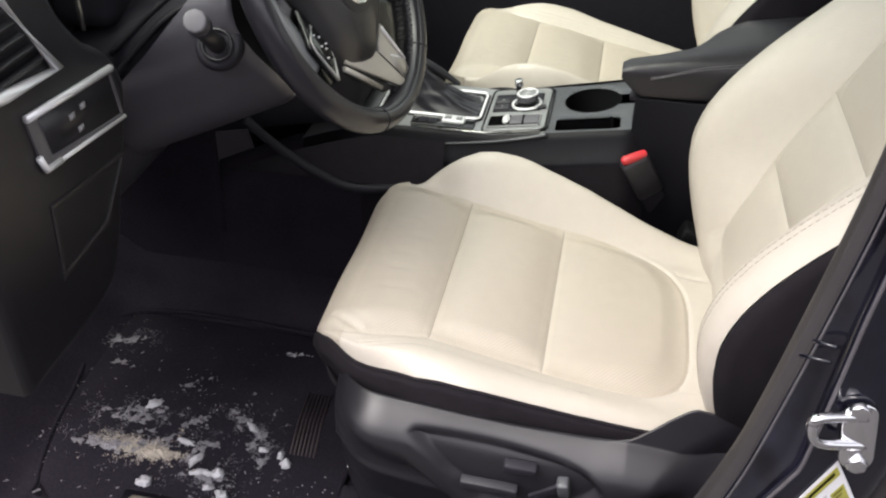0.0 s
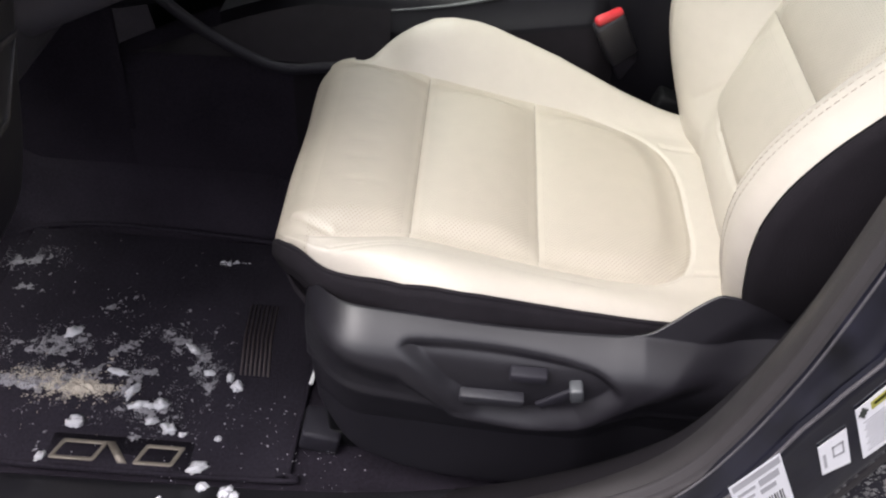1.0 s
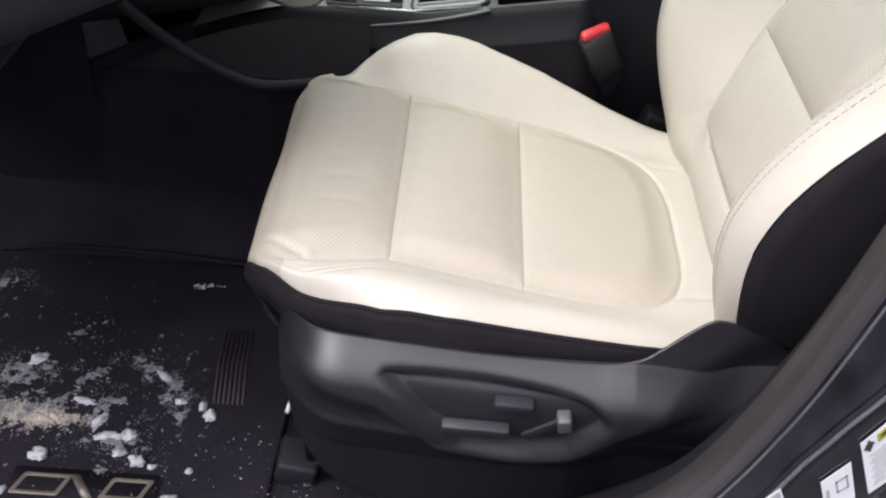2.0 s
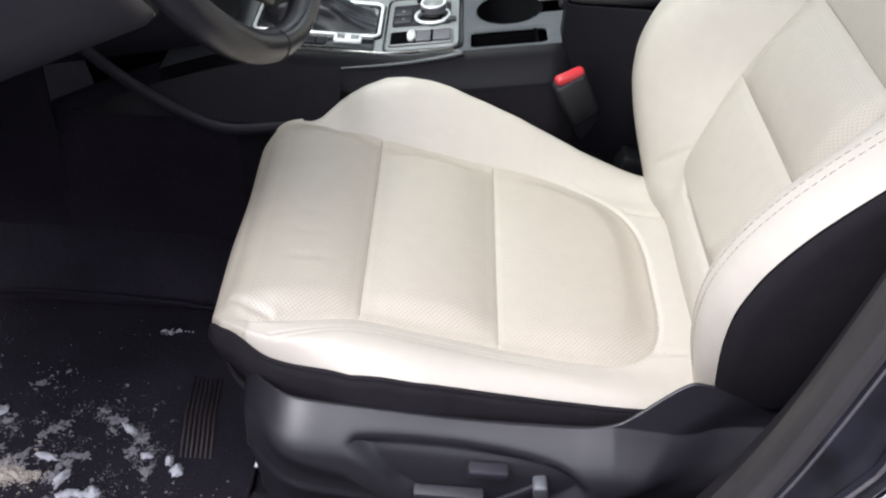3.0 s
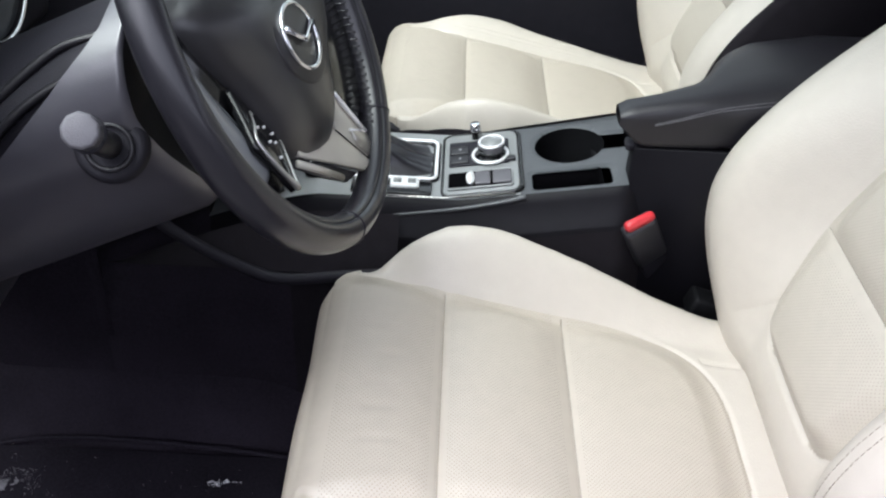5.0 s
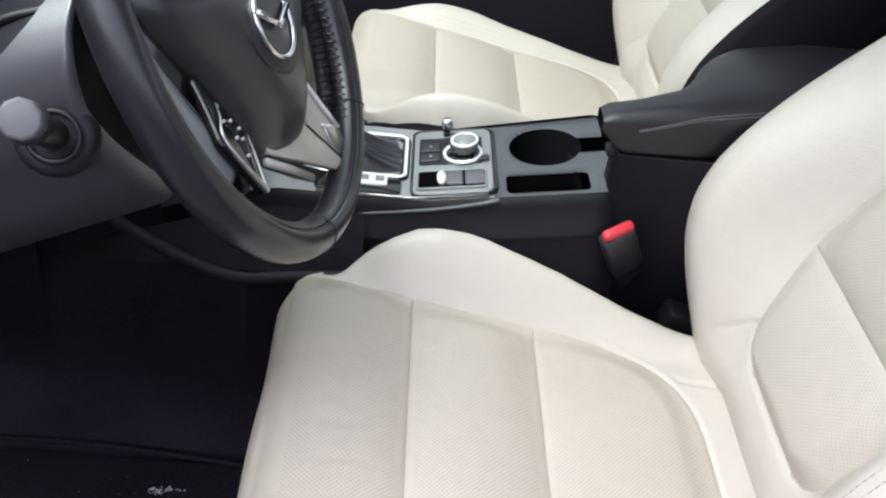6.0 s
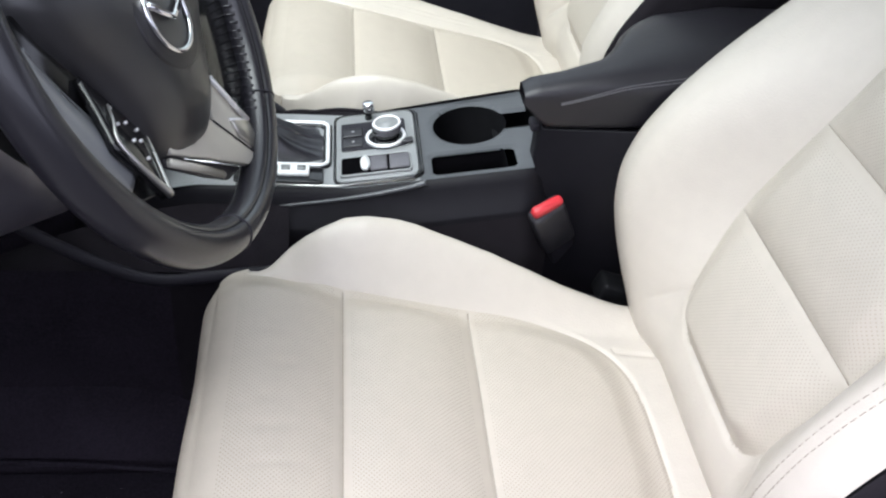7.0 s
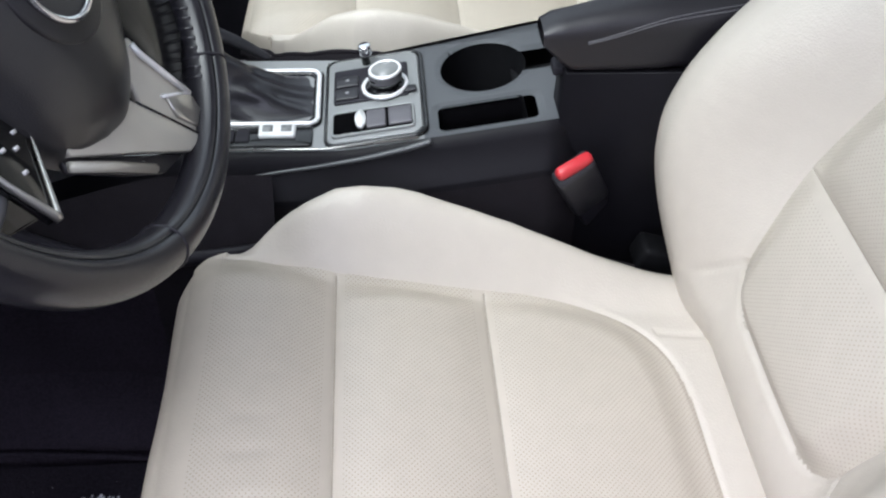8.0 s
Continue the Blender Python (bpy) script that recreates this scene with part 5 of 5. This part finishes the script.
for u, v in ((0.22, 0.18), (0.30, 0.42), (0.5, 0.30), (0.52, 0.58), (0.72, 0.25), (0.74, 0.50), (0.30, 0.68)):
    part("switch_mark", rbox(0.0034, 0.0020, 0.0008, 0, m=Matrix.Translation(pod(u, v, 0.0006)) @ inner.to_3x3().to_4x4()), label_white, switch_pod)
hub_edge = curve((0, 0.25, 0.5, 0.75, 1.0), (-0.112, -0.092, -0.074, -0.060, -0.047)), curve((0, 0.25, 0.5, 0.75, 1.0), (-0.002, -0.031, -0.054, -0.070, -0.083))


def spoke_face(s, v):
    """The grey face of the outer spoke, from the airbag's edge to the rim."""
    t = radians(181 + 66 * s)
    x, y = hub_edge[0](s) * (1 - v) + 0.157 * math.cos(t) * v, hub_edge[1](s) * (1 - v) + 0.157 * math.sin(t) * v
    return inner @ Vector((x, y, -0.013 + 0.016 * soft_step(v / 0.60) - 0.008 * soft_step((v - 0.62) / 0.38)))


shell(sheet("spoke_face", spoke_face, [0.68 * k / 24 for k in range(25)], [k / 14 for k in range(15)], spoke_grey, wheel, "grey face of the outer spoke"), 0.004)
# inner spoke and the pale spoke below the airbag
part("inner_cheek", slab([(0.052, -0.058), (0.068, -0.060), (0.095, -0.107), (0.099, -0.120), (0.098, -0.131), (0.086, -0.136), (0.046, -0.099)][::-1], 0.005, 0.0015, inner @ Matrix.Translation((0, 0, -0.005))), pale_satin, wheel, "pale web of the spoke")
part("clip_plate", slab([(0.070, -0.099), (0.0955, -0.107), (0.098, -0.121), (0.086, -0.129), (0.071, -0.116)][::-1], 0.003, 0.001, inner @ Matrix.Translation((0, 0, -0.0005))), silver, wheel, "bright silver corner of the spoke")
part("clip_edge", tube([inner @ Vector(p) for p in ((0.0655, -0.064, 0.001), (0.0665, -0.070, 0.002), (0.081, -0.090, 0.002), (0.0950, -0.1085, 0.002))], 0.0021, 8), bright_trim, wheel, "bright edge of the spoke")
part("clip_edge", tube([inner @ Vector(p) for p in ((0.066, -0.100, 0.002), (0.081, -0.104, 0.002), (0.0950, -0.1085, 0.002))], 0.0012, 8), bright_trim, wheel, "bright edge of the spoke")
lower = part("lower_spoke", slab([(-0.033, -0.088), (0.0, -0.082), (0.028, -0.084), (0.0395, -0.0935), (0.0445, -0.0965), (0.085, -0.1355), (0.066, -0.1385), (0.015, -0.1165), (-0.033, -0.0965)][::-1], 0.005, 0.001, inner @ Matrix.Translation((0, 0, -0.003))), pale_satin, wheel, "pale satin lower spoke")
part("spoke_edge", tube([inner @ Vector(p) for p in ((0.0395, -0.0935, 0.002), (0.060, -0.112, 0.002), (0.085, -0.1355, 0.002))], 0.0010, 6), gloss, lower, "dark edge of the lower spoke")
part("spoke_underside", slab([(-0.033, -0.0965), (0.015, -0.1165), (0.066, -0.1385), (0.040, -0.1400), (0.010, -0.1270), (-0.034, -0.1040)][::-1], 0.004, 0.001, inner @ Matrix.Translation((0, 0, -0.009))), airbag_plastic, lower, "dark lower face of the spoke")
part("spoke_bar", tube([inner @ Vector(p) for p in ((-0.033, -0.102, -0.003), (0.0, -0.117, -0.004), (0.034, -0.134, -0.006))], 0.0033, 8), pale_satin, lower, "pale bar below the spoke")

column = thing("steering_column", "dark grey plastic steering column shroud", "steering column")


SHROUD = [(0.0, 0.0), (-0.030, 0.003), (-0.062, 0.036), (-0.090, 0.082), (-0.104, 0.118), (-0.102, 0.152), (-0.080, 0.184), (-0.045, 0.203), (0.0, 0.208)]
SHROUD = glide([(0.026 + y, z, 0) for y, z in SHROUD + [(-y, z) for y, z in SHROUD[-2:0:-1]] + SHROUD[:1]], 91)[:-1]
shroud_front = curve((0, 0.016, 0.05, 0.085, 0.12, 0.17, 0.21), (-0.203, -0.196, -0.204, -0.222, -0.234, -0.240, -0.238))


shroud_depth = curve((0, 0.06, 0.10, 0.13, 0.161, 0.171, 0.181, 0.19, 0.21), (0.25, 0.24, 0.18, 0.11, 0.057, 0.042, 0.028, 0.018, 0.012))


def shroud(i, k, inset=1.0, depth=None):
    s = i / 26
    p = SHROUD[k]
    lip = inset * (1 - 0.05 * max(0.0, 1 - s / 0.05) ** 2)
    x = shroud_front(p.y) - (depth or shroud_depth(p.y)) * s
    flare = 1 + 0.04 * s
    return (x, 0.026 + (p.x - 0.026) * lip * flare, 0.560 + 0.47 * (x + 0.212) + 0.104 + (p.y - 0.104) * lip - 0.47 * (shroud_front(p.y) + 0.212))


sheet("shroud", shroud, range(27), range(90), shroud_plastic, column, "dark grey column shroud", closed=True)
sheet("shroud_face", lambda s, k: Vector(shroud(0, k)) * (1 - s) + Vector((-0.250, 0.026, 0.664)) * s, [0, 0.05, 0.3, 0.98], range(90), console_plastic, column, "dark face behind the wheel", closed=True)
# made-up inner sheet and rods stand in for the dark, streaked dash panel
sheet("dash_backing", lambda i, k: shroud(i, k, 0.81, 0.25), range(1, 27), range(90), dark_plastic, column, "dark inner sheet in place of the dash panel", closed=True)
for fold in (((-0.400, -0.064, 0.628), (-0.350, -0.045, 0.674), (-0.326, -0.036, 0.694), (-0.300, -0.027, 0.712), (-0.268, -0.024, 0.722)), ((-0.400, -0.074, 0.598), (-0.350, -0.0635, 0.651), (-0.327, -0.057, 0.673), (-0.300, -0.050, 0.691), (-0.270, -0.046, 0.704))):
    part("dash_streak", tube(glide(fold, 20), 0.0036, 10), plastic, column, "rod in place of a streak on the dash panel")
# the lip's highlight is laid on as a pale rod with a bright end
part("lip_highlight", tube([(-0.216, -0.0045, 0.5590), (-0.206, -0.004, 0.5672)], 0.0012, 6), deck_plastic, column, "painted highlight along the shroud lip")
part("lip_glint", tube([(-0.209, -0.004, 0.565), (-0.202, -0.003, 0.571)], 0.0022, 6), bright_trim, column, "bright end of the painted lip highlight")
part("shaft", disc(0.045, 0.036, 0.06, 30, WHEEL @ pose(0, 0, -0.05)), dark_plastic, column)
stalk = part("stalk", tube([(-0.258, -0.070, 0.654), (-0.248, -0.110, 0.680), (-0.240, -0.146, 0.706)], [0.011, 0.009, 0.009], 16), plastic, column, "light stalk on the column")
part("stalk_end", disc(0.0124, 0.0116, 0.024, 10, look((-0.237, -0.156, 0.715), (-0.254, -0.086, 0.666)) @ Matrix.Rotation(radians(180), 4, "X"), 0.0025), soft_plastic, stalk, "grey round end of the stalk")
part("end_collar", disc(0.0130, 0.0130, 0.004, 32, look((-0.239, -0.148, 0.709), (-0.254, -0.086, 0.666)), 0.001), dark_plastic, stalk)
part("stalk_boot", disc(0.029, 0.025, 0.012, 36, look((-0.254, -0.080, 0.659), (-0.270, 0.02, 0.607)), 0.004), dark_plastic, column, "round black boot of the stalk")
part("boot_ring", tube([look((-0.253, -0.087, 0.663), (-0.270, 0.02, 0.607)) @ Vector((0.0165 * math.cos(t), 0.0165 * math.sin(t), 0)) for t in np.linspace(0, 6.28319, 41)[:-1]], 0.0020, 6, closed=True), plastic, column, "raised ring of the boot")

# ---- dashboard ----
dash = thing("dashboard", "black dashboard with chrome framed air vent and switches", "dashboard")
part("main_panel", rbox(0.30, 1.44, 0.34, 0.05, 4, m=pose(-0.62, 0.36, 0.66)), dash_plastic, dash, "black grained dashboard body")
POD = glide([(-0.40, 0.86, 0), (-0.29, 0.855, 0), (-0.235, 0.79, 0), (-0.210, 0.734, 0), (-0.182, 0.697, 0), (-0.145, 0.668, 0), (-0.126, 0.625, 0), (-0.140, 0.580, 0), (-0.165, 0.53, 0), (-0.20, 0.46, 0), (-0.25, 0.42, 0), (-0.40, 0.41, 0)], 60)
part("outer_pod", slab([(p.x, p.y) for p in POD][::-1], 0.252, 0.010, Matrix(((0, 0, 1, -0.600), (1, 0, 0, 0), (0, 1, 0, 0), (0, 0, 0, 1)))), plastic, dash, "outer end of the dashboard")
part("hood_trim", tube([(-0.395, -0.108, 0.75), (-0.395, -0.111, 0.676)], 0.0035, 6), silver, dash, "short bright trim bar")
part("knee_panel", rbox(0.10, 0.34, 0.20, 0.03, 4, m=pose(-0.47, 0.04, 0.52)), dash_plastic, dash)
part("console_riser", rbox(0.30, 0.21, 0.42, 0.04, 4, m=pose(-0.385, 0.355, 0.57, 0, -12, 0)), dark_plastic, dash, "black dashboard centre above the console")
part("dash_hood", tube(glide([(-0.42, -0.17, 0.72), (-0.40, -0.10, 0.80), (-0.40, 0.02, 0.83), (-0.40, 0.14, 0.80), (-0.42, 0.20, 0.72)], 30), 0.022, 10), dash_plastic, dash, "hood over the gauges")
gauge = part("gauge_housing", rbox(0.08, 0.24, 0.15, 0.02, 3, m=pose(-0.432, 0.062, 0.725)), dark_plastic, dash, "black housing of the gauges")
gauge_ring = [(-0.385, 0.065 + 0.053 * math.cos(a), 0.728 + 0.053 * math.sin(a)) for a in np.linspace(0, 6.28319, 49)[:-1]]
part("gauge_ring", tube(gauge_ring, 0.0022, 8, closed=True), chrome, gauge, "chrome ring of the gauge")
# the lens's reflection is put into the grey of the dark face
part("gauge_face", disc(0.052, 0.052, 0.005, 48, pose(-0.392, 0.065, 0.728, 0, 90, 0), 0.001), deck_plastic, gauge, "gauge face, its lens reflection painted grey")
vent_m = Matrix(((0, 0, 1, -0.349), (1, 0, 0, 0), (0, 1, 0, 0), (0, 0, 0, 1)))
vent_o = [(-0.242, 0.695), (-0.312, 0.806), (-0.395, 0.806), (-0.395, 0.712), (-0.322, 0.702)]
vent_i = [(-0.248, 0.700), (-0.314, 0.800), (-0.390, 0.800), (-0.390, 0.716), (-0.322, 0.707)]
on_face = lambda pts, h: [(-0.349 + h, y, z) for y, z in pts]
vent = part("vent_frame", tube(on_face(vent_o, 0.006), 0.0062, 10, closed=True), bright_trim, dash, "chrome frame of the air vent")
part("vent_back", slab(vent_i, 0.002, 0, vent_m), dark_plastic, vent)
for k in range(5):
    z = 0.712 + 0.0145 * k
    right = -0.252 - 0.63 * (z - 0.700)
    part("vent_slat", rbox(0.006, right + 0.386, 0.004, 0.001, m=pose(-0.344, (right - 0.386) / 2, z, 0, 24, 0)), plastic, vent, "black vent slat")
sw_o = [(-0.155, 0.656), (-0.303, 0.670), (-0.294, 0.612), (-0.147, 0.596)]
sw_i = [(-0.160, 0.650), (-0.285, 0.662), (-0.278, 0.620), (-0.153, 0.602)]
sw = part("switch_frame", ring(sw_o, sw_i, 0.005, vent_m), stalk_grey, dash, "grey frame of the switch panel", smooth=False)
part("switch_plate", slab(sw_i, 0.004, 0, vent_m), plastic, sw, "black switch plate")
part("frame_bar", tube(on_face([sw_o[1], sw_o[0]], 0.005), 0.0042, 8), bright_trim, sw, "bright upper bar")
part("frame_bar", tube(on_face([sw_o[2], sw_o[3]], 0.005), 0.0024, 8), bright_trim, sw, "bright lower bar")
part("frame_corner", tube(on_face([(-0.300, 0.628), sw_o[2], (-0.270, 0.6095)], 0.005), 0.0036, 8), bright_trim, sw, "bright lower corner")
for y, z in ((-0.216, 0.642), (-0.236, 0.640), (-0.226, 0.622)):
    part("switch_mark", rbox(0.001, 0.009, 0.006, 0, m=pose(-0.3445, y, z)), label_grey, sw)
part("lower_pocket", ring([(-0.16, 0.560), (-0.30, 0.575), (-0.31, 0.490), (-0.215, 0.498)], [(-0.167, 0.554), (-0.294, 0.567), (-0.303, 0.498), (-0.217, 0.505)], 0.003, vent_m), plastic, dash, "moulded pocket frame", smooth=False)

# small grey stones with a gravel look, spread over the added dark block
rng = random.Random(11)
verts, faces = [], []
for _ in range(5200):
    x, z, r = rng.uniform(0.40, 0.70), rng.uniform(0.05, 0.50), 0.0008 + 0.0024 * rng.random() ** 2
    n0 = len(verts)
    for dx, dz, out in ((1, 0, 0), (0, 1, 0), (-1, 0, 0), (0, -1, 0), (0, 0, 0.9)):
        verts.append((x + dx * r * rng.uniform(0.6, 1.5), -0.3648 - out * r, z + dz * r * rng.uniform(0.6, 1.5)))
    faces += [(n0 + k, n0 + (k + 1) % 4, n0 + 4) for k in range(4)]
tagged(raw("grit", verts, faces, grit_grey, smooth=False), "grey stones with a gravel look on the added block", "grit", kind="stuff")
